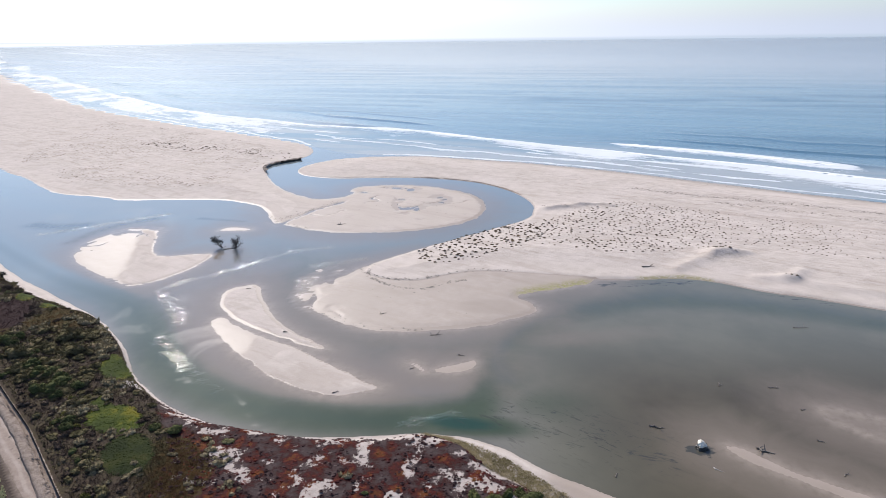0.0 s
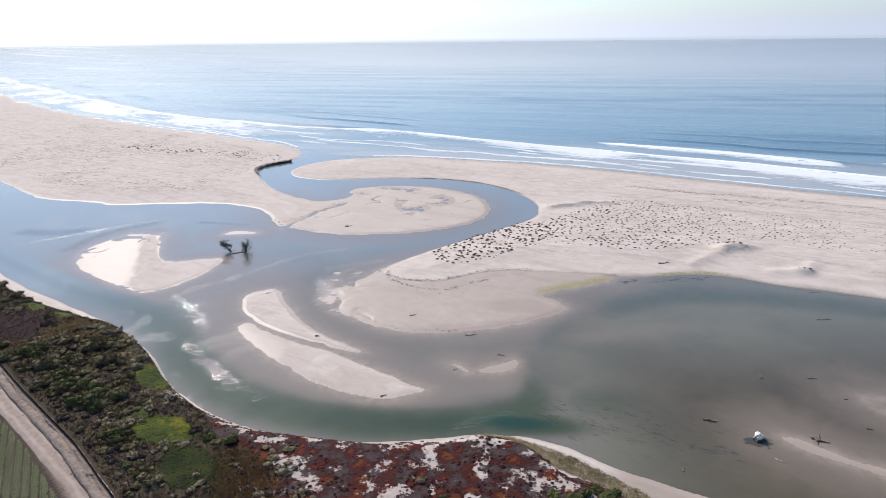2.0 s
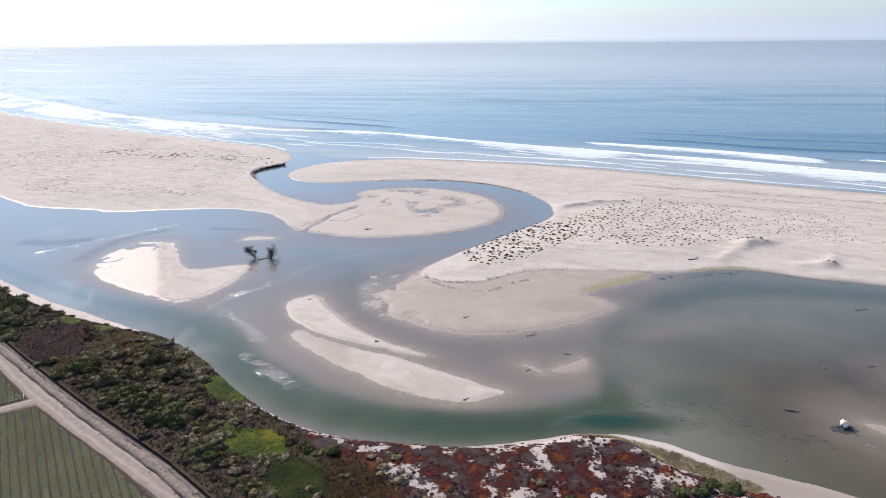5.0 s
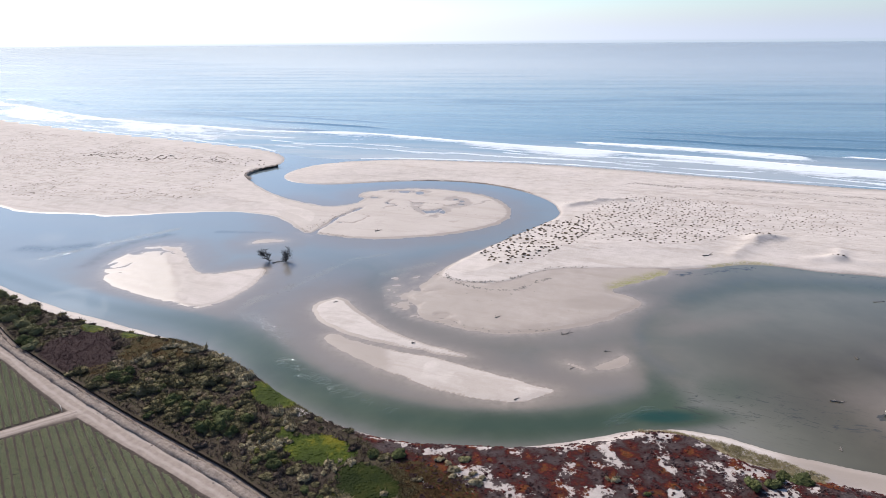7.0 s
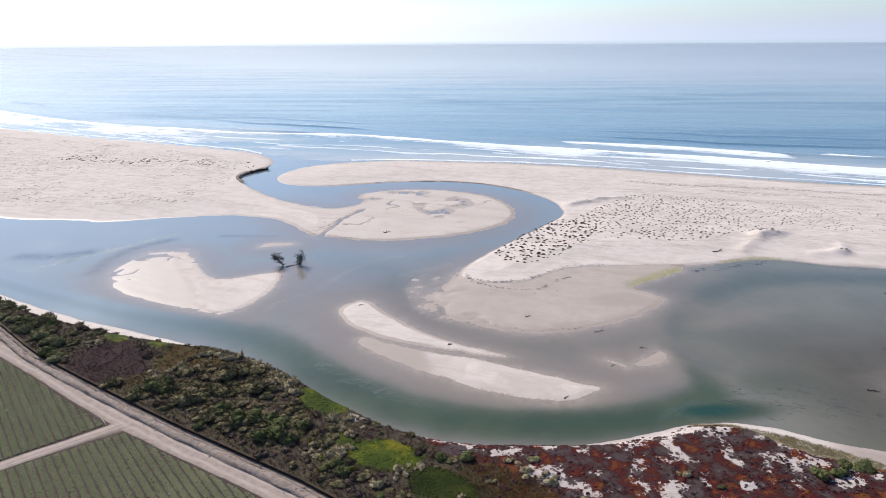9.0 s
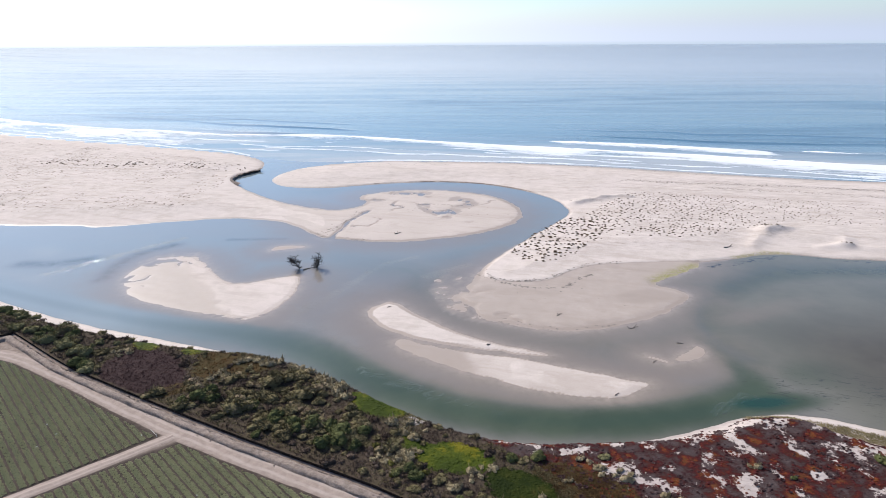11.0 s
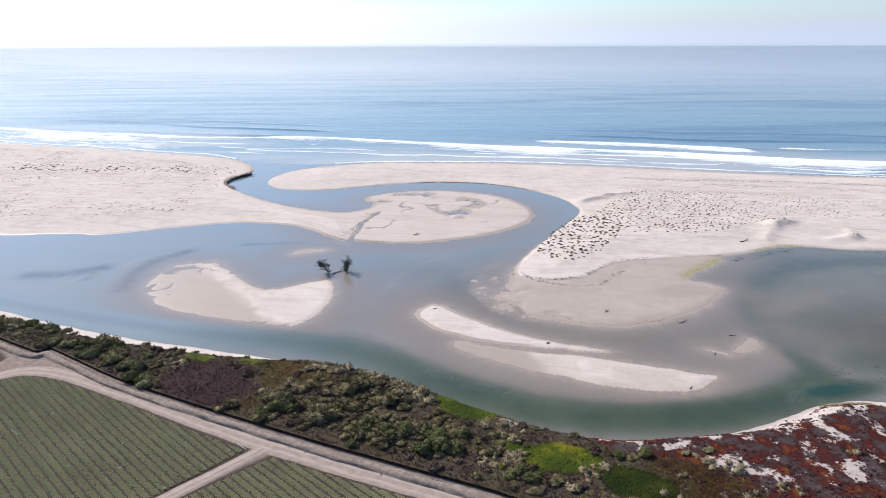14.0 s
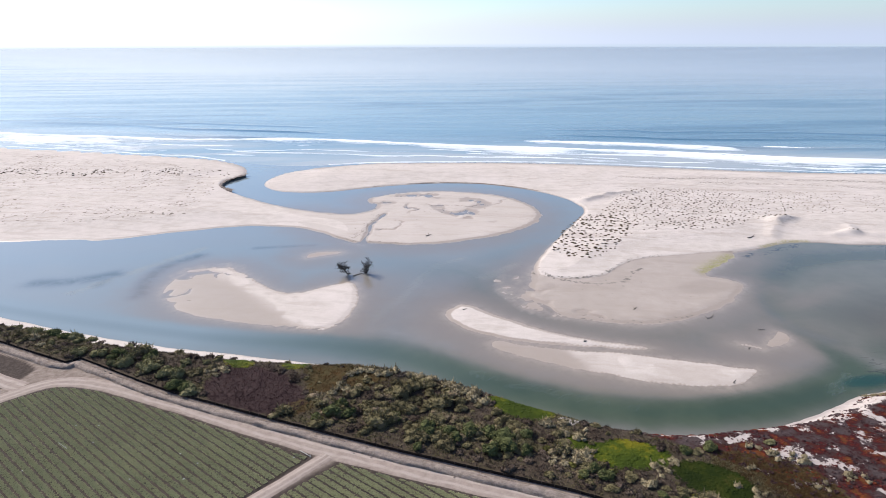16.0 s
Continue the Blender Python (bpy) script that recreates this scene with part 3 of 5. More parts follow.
        if name in ("west", "spit"):
            vein = np.abs(fbm(x, y + 5 * rag, 20, 3, 8))
            near_edge = 1 - ease(6, 15, f)
            side = ease(-0.2, 0.4, fbm(x, y, 40, 1, 4)) if name == "west" else (x < -50) * 1.0
            top -= 0.3 * (1 - ease(0.02, 0.10, vein)) * near_edge * side * ease(-1, 2, f)
        z = np.where(f > -12, np.maximum(z, np.where(f > 0, top, 0.035 * f)), z)
        flats[name] = f
    lace = np.exp(-(((x + 65) / 9) ** 2 + ((y - 254) / 19) ** 2)) + 0.7 * np.exp(-(((x + 190) / 14) ** 2 + ((y - 336) / 10) ** 2))
    islets = 0.16 * (0.9 * fbm(x, y, 4.2, 4, 91) + 0.62 * lace - 0.50)
    z = np.where(lace > 0.15, np.maximum(z, np.clip(islets, -0.4, 0.05)), z)
    b = depth_in(x, y, OUT["bank"], 60) + 0.7 * rag
    beach = 0.7 - 1.5 * ease(-138, -118, x) * (1 - ease(-62, -40, x)) + 2.2 * np.clip(fbm(x, y, 8, 3, 71), 0, 1) + 4.0 * (1 - ease(-190, -145, x)) + 7.5 * ease(-8, 8, x)
    rise = 4.0 * ease(0, 7.5 + 3 * ease(-8, 8, x) - 4.2 * ease(-168, -140, x) * (1 - ease(-112, -96, x)), b - beach)
    shelf = 0.55 * ease(0, 3, b) + rise + 0.25 * fbm(x, y, 12, 3, 6) * ease(4, 12, b)
    farm = fence_side(x, y)
    flat_top = ease(-1.5, 1.5, farm)
    shelf = shelf * (1 - flat_top) + 4.0 * flat_top
    z = np.where(b > -2, np.maximum(z, np.where(b > 0, shelf, 0.15 * b)), z)
    return z, ds, e, e2, b, flats, beach, farm


FENCE_LINE = np.array(FENCE, float)


def fence_side(x, y, reach=40.0):
    """Signed distance to the fence, positive on the farm side."""
    d = line_distance(x, y, FENCE_LINE, reach)
    loop = np.vstack([FENCE_LINE, [(20, -4900), (-4900, -4900), (-4900, 348)]])
    return np.where(inside(x, y, loop), d, -d)


def gap_field(x, y):
    """Bare sand between the mats of red succulents."""
    edge = depth_in(x, y, OUT["bank"], 30)
    return np.clip(0.5 + 1.05 * (1.05 * fbm(x + 1.5 * wobble(x, y, 2.3, 4), y, 4.0, 4, 51) - 0.33 + 0.2 * fbm(x, y, 26, 2, 60) + (0.38 + 0.34 * ease(-72, -48, x) * (1 - ease(-20, -4, x))) * np.exp(-((edge / 7.0) ** 2))), 0, 1)


def steps(low, a, b, high, step, grow):
    """Grid lines: even between a and b, growing wider outside."""
    mid = list(np.arange(a, b, step))
    out, s, v = [], step, a
    while v > low:
        s *= grow
        v -= s
        out.append(max(v, low))
    up, s, v = [], step, mid[-1]
    while v < high:
        s *= grow
        v += s
        up.append(min(v, high))
    return np.array(out[::-1] + mid + up)


def sheet(name, xs, ys, z, keep, material, attributes):
    """A grid mesh over the plan."""
    nx, ny = len(xs), len(ys)
    gx, gy = np.meshgrid(xs, ys)
    verts = np.stack([gx.ravel(), gy.ravel(), z.ravel()], 1)
    i = np.arange(nx * ny).reshape(ny, nx)
    faces = np.stack([i[:-1, :-1], i[:-1, 1:], i[1:, 1:], i[1:, :-1]], -1)[keep].reshape(-1, 4)
    used, flat = np.unique(faces.ravel(), return_inverse=True)
    ob = mesh_object(name, verts[used], flat.reshape(-1, 4), material, smooth=True)
    for key, values in attributes.items():
        layer = ob.data.attributes.new(key, "FLOAT", "POINT")
        layer.data.foreach_set("value", np.ascontiguousarray(values.ravel()[used], dtype=np.float32))
    return ob


def mesh_object(name, verts, faces, material, parent=None, smooth=False):
    """A mesh of triangles or quads from arrays."""
    mesh = bpy.data.meshes.new(name)
    verts, faces = np.asarray(verts, np.float32), np.asarray(faces, np.int32)
    side = faces.shape[1]
    mesh.vertices.add(len(verts))
    mesh.vertices.foreach_set("co", verts.ravel())
    mesh.loops.add(faces.size)
    mesh.loops.foreach_set("vertex_index", faces.ravel())
    mesh.polygons.add(len(faces))
    mesh.polygons.foreach_set("loop_start", np.arange(0, faces.size, side, dtype=np.int32))
    mesh.polygons.foreach_set("use_smooth", np.full(len(faces), smooth))
    mesh.update(calc_edges=True)
    mesh.materials.append(material)
    ob = new(name, mesh)
    ob.parent = parent
    return ob


def ground_at(x, y):
    a, b = np.atleast_1d(np.asarray(x, float)), np.atleast_1d(np.asarray(y, float))
    return land(a, b)[0]


def far_rise(x, y):
    """The far sea and shore climb slowly to the height of the true horizon, which lies past the lens's reach."""
    return 85.0 * np.clip((np.hypot(x + 95, y - 30) - 2300) / 2000, 0, 1) ** 2


# ---- ground: one sheet from the fields over the lagoon to the sea floor ----
XS, YS = steps(-4950, -300, 170, 4950, 0.9, 1.06), steps(-4900, 95, 480, 4950, 0.9, 1.06)
GX, GY = np.meshgrid(XS, YS)
Z, DS, E1, E2, B, FL, BEACH, FARM = land(GX, GY)
wet = (1 - ease(0.06, 0.34, Z)) * (B < -1)
wet = np.maximum(wet, 0.5 * np.maximum(0, 1 - ease(0.2, 0.75, Z)) * (DS > -45))
wet = np.maximum(wet, 0.6 * (FL["spit"] > 0) * (1 - ease(0.45, 0.8, Z)))
wet = np.maximum(wet, 0.82 * np.exp(-(((GX - 8) / 26) ** 2 + ((GY - 232) / 14) ** 2)) * (FL["spit"] > 0))
wet = np.maximum(wet, 0.45 * (FL["flat"] > 0) * (Z < 0.5))
wet = np.maximum(wet, 0.5 * (1 - ease(0.1, 0.5, Z)) * (B >= -1))
wet = np.maximum(wet, 0.72 * (B >= -1) * ease(5, 25, GX) * (1 - ease(1.0, 2.5, Z)))
bare = np.max([FL[k] for k in ("crescent", "middle", "west")], 0)
dry_half = np.where(FL["west"] > 0, ease(-178, -162, GX + 0.35 * (GY - 280)), ease(-92, -70, GX + 3 * wobble(GX, GY, 6.0, 4)))
wet = np.where(bare > 0.6, np.minimum(wet, 0.9 - 0.46 * dry_half), wet)
spread = np.maximum(np.exp(-((line_distance(GX, GY, [(24, 247.5), (36, 252.5), (52, 258.5)], 30) / 3.6) ** 2)), 0.8 * np.exp(-((line_distance(GX, GY, [(78, 263), (98, 265), (108, 261)], 30) / 1.6) ** 2)))
zone = {k: ease(-3, 3, depth_in(GX, GY, loop, 20)) for k, loop in ZONE_LOOPS.items()}
green = np.max([ease(-2.5, 2.5, depth_in(GX, GY, loop, 20)) for loop in GREEN_LOOPS], 0)
cover = ease(0.3, 2.5, B - BEACH) * (1 - ease(-1, 0.5, FARM)) * (1 - 1.2 * np.exp(-(((GX + 105) / 3.6) ** 2 + ((GY - 165) / 2.6) ** 2)))
soil = ease(-1.0, 0.5, FARM)
litter = np.clip(1.25 * ease(14, 45, E1) + 0.75 * ease(10, 30, E2), 0, 1.25) * 0.8
litter = np.maximum(litter, 0.9 * zone["red"])
gaps = gap_field(GX, GY) - 2.0 * (1 - zone["red"])
tilled = np.max([ease(-low, 0.2 - 0.5 * low, depth_in(GX, GY, loop, 20)) for loop, low in ((FIELD_A, 2.4), (FIELD_B, 2.4), (BROWN_FIELD, 0.8))], 0)
cell = (0.25 * (DS[:-1, :-1] + DS[1:, 1:] + DS[:-1, 1:] + DS[1:, :-1])) < 260
ground = sheet("ground", XS, YS, Z + far_rise(GX, GY), cell, GROUND, {"wet": wet, "litter": litter, "cover": cover, "gaps": gaps, "soil": soil, "slime": spread,
               "tilled": tilled, "red": zone["red"], "brown": zone["brown"], "rust": np.maximum(zone["rust"], zone["ochre"]), "green": green})
tagged(ground, "pale dune sand, wet flats and a plant-covered bank", "ground", kind="structure")

# ---- water ----
WX, WY = steps(-4950, -360, 400, 4950, 2.0, 1.022), steps(-600, 90, 790, 4950, 2.0, 1.022)
HX, HY = np.meshgrid(WX, WY)
WZ, WDS, *_ = land(HX, HY)
thal = np.min([line_distance(HX, HY, smooth_loop(l, 2, False), 90) for l in THALWEG], 0)
chan = np.min([line_distance(HX, HY, smooth_loop(l, 2, False), 90) for l in CHANNEL], 0)
deep = np.maximum(np.exp(-((thal / 13) ** 2)) * (1 - 0.4 * ease(0, 12, HX)), 0.55 * np.exp(-((chan / 20) ** 2)))
deep = np.maximum(deep, 1.45 * np.exp(-(((HX + 3) / 20) ** 2 + ((HY - 152.4 + 0.14 * (HX + 3)) / 6.2) ** 2)))
deep = np.maximum(deep, 0.6 * np.exp(-(((HX - 22) / 24) ** 2 + ((HY - 163) / 13) ** 2)))
deep = np.where(WDS > -25, np.maximum(deep, ease(50, 215, WDS)), deep)
shore = np.max([depth_in(HX, HY, loop, 30) for loop in [OUT["flat"], OUT["spit"]] + [v[0] for v in SHOAL_LOOPS.values()]], 0)
shallow = np.maximum(ease(-34, 2, shore), 0.75 * np.exp(-(((HX - 40) / 30) ** 2 + ((HY - 206 - 0.12 * (HX - 40)) / 8) ** 2))) * (1 - ease(0.5, 0.9, deep))
RIFFLES = [([(-114, 203), (-106, 194), (-96, 184), (-80, 170)], 3.8), ([(-136, 250), (-122, 232), (-113, 217)], 4.2), ([(-134, 255), (-116, 273), (-91, 302), (-72, 309)], 3.5), ([(-245, 332), (-222, 350), (-190, 376)], 4.5), ([(-74, 281), (-52, 290)], 5), ([(-75, 262), (-68, 246)], 6), ([(-20, 152), (-4, 156)], 3)]
thin = 0.8 * np.exp(np.minimum(WZ, 0) / 0.075) * (1 - ease(0.55, 0.95, deep)) * (np.max([depth_in(HX, HY, v[0], 20) for v in SHOAL_LOOPS.values()] + [depth_in(HX, HY, OUT["spit"], 20)], 0) > -14)
riffle = np.max([np.exp(-((line_distance(HX, HY, l, 60) / (1.5 * w)) ** 2)) for l, w in RIFFLES], 0)
swirl = np.max([a * np.exp(-((line_distance(HX, HY, smooth_loop(l, 2, False), 60) / w) ** 2)) for l, w, a in (([(-218, 318), (-215, 340), (-207, 355), (-193, 363)], 4.0, 0.9), ([(-262, 352), (-246, 347), (-230, 351)], 5.0, 0.8), ([(-236, 338), (-230, 350)], 3.0, 0.5), ([(-165, 365), (-136, 358)], 2.0, 0.5),
                  ([(12, 176), (8, 190), (17, 212), (34, 226)], 3.0, 0.35), ([(38, 228), (75, 243), (120, 238), (170, 215)], 9.0, 0.25))], 0)
# weed lines; the entry at (60, 141) paints the boulder's reflection and wet halo
weed_and_reflection = np.max([a * np.exp(-((line_distance(HX, HY, l, 40) / w) ** 2)) for l, w, a in (([(60, 256), (80, 257), (100, 259)], 3.8, 0.5), ([(112, 256), (124, 246), (150, 233)], 3, 0.4), ([(-20, 151), (-8, 150)], 2, 0.4), ([(-172, 240), (-120, 196)], 3, 0.22), ([(59.5, 141), (61.5, 140.5)], 2.8, 1.0), ([(14, 158), (30, 148), (52, 136)], 11, 0.33))], 0)
murk = ease(-12, 30, HX) * (1 - ease(262, 300, HY))
brown = ease(8, 60, HX) * (1 - ease(160, 215, HY))
# where the sky's reflection is painted in: left and far lagoon
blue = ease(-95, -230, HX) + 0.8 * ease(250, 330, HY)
dash = np.exp(-((line_distance(HX, HY, [(8, 156), (20, 152), (34, 147), (54, 141)], 40) / 11) ** 2))
s = surf_distance(HX, HY)
rag = fbm(HX, HY, 60, 3, 31)
BREAK_X = [-900, -650, -450, -300, -190, -110, -50, 3, 60, 100, 185, 250, 290, 380, 600]
BREAK_S = [110, 104, 84, 90, 108, 130, 140, 131, 117, 104, 92, 85, 74, 72, 70]
breaker = np.interp(HX, BREAK_X, BREAK_S)
patchy = fbm(HX, HY * 0.4, 55, 3, 62)


def surf_line(at, most, sea_edge, shore_edge, bend, size, seed):
    """A line of foam: crisp towards the sea, lacy towards the shore."""
    line = s - at - bend * fbm(HX, HY * 0.4, size, 4, seed)
    wide = shore_edge * np.clip(1 + 0.9 * fbm(HX, HY * 0.2, 48, 3, seed + 7), 0.25, 2)
    return most * np.where(line > 0, np.exp(-((line / sea_edge) ** 2)), np.exp(-((np.abs(line) / wide) ** 1.5)))


foam = 0.10 * ease(0, 15, s) * (1 - ease(0.75, 1.0, s / breaker))
foam = foam + np.maximum(surf_line(breaker, 1.0, 3, 15 + 7 * ease(0, 100, HX), 5, 90, 13), surf_line(breaker, 0.76, 3, 26 + 24 * ease(20, 120, HX), 5, 90, 13)) * np.clip(0.85 + 0.5 * fbm(HX, HY * 0.2, 75, 2, 71), 0.3, 1.1)
foam = np.maximum(foam, np.maximum(surf_line(np.interp(HX, [130, 200, 260, 330], [140, 142, 138, 118]), 1.0, 2.5, 15, 3, 80, 15), surf_line(np.interp(HX, [130, 200, 260, 330], [140, 142, 138, 118]), 0.74, 2.5, 36, 3, 80, 15)) * ease(135, 165, HX) * (1 - ease(312, 335, HX)))
foam = np.maximum(foam, surf_line(breaker + 30, 0.8, 1.5, 4, 4, 60, 26) * ease(0.12, 0.3, fbm(HX, HY * 0.2, 110, 2, 44)))
for share, most, seed in ((0.66, 0.74, 16), (0.48, 0.70, 17), (0.33, 0.68, 18), (0.19, 0.64, 20)):
    gate = ease(-0.15, 0.15, fbm(HX, HY * 0.3, 75, 3, seed + 30) + 0.02)
    foam = np.maximum(foam, gate * surf_line(share * breaker, most, 1.5, 7, 14, 70, seed))
foam = np.maximum(foam, 0.6 * np.exp(-(((WDS - 6 - 7 * rag) / 4.0) ** 2)) * (np.abs(HX + 120) > 40))
foam = np.maximum(foam, 0.54 * ease(-160, -230, HX) * ease(8, 25, s) * (1 - ease(0.8, 1.05, s / breaker)) * np.clip(0.72 + 1.0 * patchy, 0, 1.15))
foam = foam * (WDS > -4)
far = ease(150, 2200, s)
rolling = np.maximum(0, np.sin((s + 22 * fbm(HX, HY, 140, 3, 31)) / 9.0)) ** 4
swell = 1.1 * rolling * ease(100, 140, s) * (1 - ease(190, 300, s)) * ease(-0.1, 0.35, fbm(HX, HY * 0.5, 190, 2, 41) + 0.1)
low_land = np.minimum(np.minimum(WZ[:-1, :-1], WZ[1:, 1:]), np.minimum(WZ[:-1, 1:], WZ[1:, :-1])) < 0.5
mid_s = 0.25 * (WDS[:-1, :-1] + WDS[1:, 1:] + WDS[:-1, 1:] + WDS[1:, :-1])
tagged(sheet("lagoon_water", WX, WY, np.zeros_like(HX), (mid_s <= 0) & low_land, LAGOON, {"deep": deep, "shallow": shallow, "riffle": riffle, "weed_and_reflection": weed_and_reflection, "thin": thin, "dash": dash, "swirl": swirl, "murk": murk, "brown": brown, "blue": np.clip(blue, 0, 1)}), "calm grey-green shallow lagoon and river water", "lagoon", kind="structure")
tagged(sheet("sea_water", WX, WY, swell + far_rise(HX, HY), mid_s > 0, SEA, {"deep": np.clip(deep, 0, 1), "foam": foam, "far": far}), "blue sea with streaks and white surf along the beach", "sea", kind="structure")


def strip(name, path, profile, material, parent=None, step=1.5, jitter=0.0, base=None, smooth=True):
    """A ribbon with the cross-section profile [(across, up)] laid along a path."""
    path = np.asarray(path, float)
    run = np.r_[0, np.cumsum(np.hypot(*np.diff(path, axis=0).T))]
    at = np.arange(0, run[-1], step)
    px, py = np.interp(at, run, path[:, 0]), np.interp(at, run, path[:, 1])
    tx, ty = np.gradient(px), np.gradient(py)
    length = np.hypot(tx, ty)
    nx, ny = -ty / length, tx / length
    rows = []
    for k, (across, up) in enumerate(profile):
        shift = jitter * wobble(at, at * 0 + 7.0 * k, 4.0, k)
        x, y = px + nx * (across + shift), py + ny * (across + shift)
        z = (base if base is not None else 0.0) + up * (1 + 0.9 * jitter * wobble(at, at * 0 + 3.0 * k, 2.6, 5 + k)) + 0 * x
        rows.append(np.stack([x, y, z], 1))
    verts = np.stack(rows, 1).reshape(-1, 3)
    n, m = len(at), len(profile)
    i = np.arange(n * m).reshape(n, m)
    faces = np.stack([i[:-1, :-1], i[1:, :-1], i[1:, 1:], i[:-1, 1:]], -1).reshape(-1, 4)
    ob = mesh_object(name, verts, faces, material, parent, smooth)
    layer = ob.data.attributes.new("across", "FLOAT", "POINT")
    widest = max(abs(a) for a, _ in profile)
    layer.data.foreach_set("value", np.tile([a / widest for a, _ in profile], n).astype(np.float32))
    return ob


# ---- roads, berm and fence on the farm side ----
TOP = 4.0
tagged(strip("dirt_road", ROAD_PATH, [(-3.3, -0.1), (-2.6, 0.05), (-1.3, 0.02), (0, 0.07), (1.3, 0.02), (2.6, 0.05), (3.3, -0.1)], ROAD, jitter=0.25, base=TOP), "pale dusty dirt farm road beside the crop field", "road", kind="structure")
tagged(strip("dirt_side_road", SIDE_PATH, [(-2.3, -0.1), (-1.8, 0.045), (0, 0.06), (1.8, 0.045), (2.3, -0.1)], ROAD, jitter=0.2, base=TOP), "narrow dirt lane between two crop fields", "road", kind="structure")
tagged(strip("dirt_track", TRACK_PATH, [(-3.6, -0.1), (-2.4, 0.04), (0, 0.055), (2.4, 0.04), (3.6, -0.1)], ROAD, jitter=0.3, base=TOP), "dusty dirt track beside a black fence", "road", kind="structure")


def shifted(line, by):
    line = np.asarray(line, float)
    t = np.gradient(line, axis=0)
    t /= np.hypot(*t.T)[:, None]
    return line + by * np.stack([t[:, 1], -t[:, 0]], 1)


tagged(strip("berm", shifted(smooth_loop(FENCE, 1, False), 2.0), [(-1.9, -0.2), (-1.6, 0.45), (-1.25, 0.86), (-0.6, 0.82), (0.0, 0.92), (0.5, 0.6), (0.9, 0.22), (1.3, -0.2)], BERM, jitter=0.3, base=TOP, step=0.5), "low rough earth berm beside the fence", "berm", kind="structure")


def tube(path, radii, sides=6):
    """Verts and quads of a tapered limb."""
    path = np.asarray(path, float)
    t = np.gradient(path, axis=0)
    t /= np.linalg.norm(t, axis=1)[:, None] + 1e-9
    up = np.where(np.abs(t[:, 2:3]) > 0.9, [[1.0, 0, 0]], [[0, 0, 1.0]])
    a = np.cross(t, up)
    a /= np.linalg.norm(a, axis=1)[:, None]
    c = np.cross(t, a)
    turn = np.linspace(0, 2 * math.pi, sides, endpoint=False)
    ring = path[:, None] + np.asarray(radii)[:, None, None] * (np.cos(turn)[None, :, None] * a[:, None] + np.sin(turn)[None, :, None] * c[:, None])
    n = len(path)
    i = np.arange(n * sides).reshape(n, sides)
    j = np.roll(i, -1, 1)
    return ring.reshape(-1, 3), np.stack([i[:-1], j[:-1], j[1:], i[1:]], -1).reshape(-1, 4)


def joined(pieces):
    verts, faces, base = [], [], 0
    for v, f in pieces:
        verts.append(v)
        faces.append(np.asarray(f) + base)
        base += len(v)
    return np.vstack(verts), np.vstack(faces)


# ---- cut banks along the channel ----
CUT_EARTH = plain_material("cut_bank_earth", (0.09, 0.07, 0.058), (0.19, 0.155, 0.13), 0.6, 0.95, 0.7, 0.2)
tagged(strip("cut_bank", smooth_loop([(-166, 503), (-172.5, 514), (-174.5, 526), (-170, 540), (-160, 551), (-150, 562)], 2, False), [(0.9, -0.3), (0.5, 0.5), (0.1, 1.4), (-0.7, 2.0), (-2.6, 1.7)], CUT_EARTH, jitter=0.3, step=1.0), "steep dark eroded sand bank at the channel", "bank", kind="structure")
tagged(strip("low_cut_bank", smooth_loop([(-82, 480.5), (-60, 481.3), (-43, 480.8), (-12, 473.8), (14, 458.5), (32, 434.5), (41, 415)], 2, False), [(-0.7, -0.2), (-0.3, 0.12), (0.2, 0.38), (1.2, 0.42)], BERM, jitter=0.3, step=1.2), "low dark eroded edge of the sandy bank", "bank", kind="structure")


# ---- black silt fence on stakes ----
def silt_fence():
    run = np.r_[0, np.cumsum(np.hypot(*np.diff(FENCE_LINE, axis=0).T))]
    fence = tagged(new("silt_fence"), "low black fabric fence on wooden stakes along the berm", "fence")
    rng = np.random.default_rng(4)
    at = np.arange(55, 395, 3.0)
    px, py = np.interp(at, run, FENCE_LINE[:, 0]), np.interp(at, run, FENCE_LINE[:, 1])
    for k in range(len(at) - 1):
        n, rows = 5, 4
        u = np.linspace(0, 1, n)
        x, y = px[k] + u * (px[k + 1] - px[k]), py[k] + u * (py[k + 1] - py[k])
        sag = 0.07 * np.sin(u * math.pi) * rng.uniform(0.4, 1.4)
        nx, ny = -(py[k + 1] - py[k]) / 3, (px[k + 1] - px[k]) / 3
        verts = []
        for r, (out, up) in enumerate([(0.02, -0.3), (0.05, 0.35), (0.0, 0.75), (0.03, 1.12)]):
            bulge = out + 0.06 * np.sin(u * math.pi) * rng.uniform(-1, 1)
            verts.append(np.stack([x + nx * bulge, y + ny * bulge, TOP + up - sag * (r == 3)], 1))
        verts = np.stack(verts, 1).reshape(-1, 3)
        back = verts + np.array([nx * 0.02, ny * 0.02, 0])
        i = np.arange(n * rows).reshape(n, rows)
        f = np.stack([i[:-1, :-1], i[1:, :-1], i[1:, 1:], i[:-1, 1:]], -1).reshape(-1, 4)
        mesh_object("fabric_panel", np.vstack([verts, back]), np.vstack([f, f[:, ::-1] + n * rows]), FABRIC, fence)
    for k in range(len(at)):
        v, f = tube([(px[k], py[k], TOP - 0.3), (px[k] + 0.02, py[k], TOP + 0.5), (px[k] + rng.uniform(-0.06, 0.06), py[k], TOP + 1.22)], [0.04, 0.04, 0.03], 5)
        mesh_object("stake", v, f, STAKE, fence)


silt_fence()


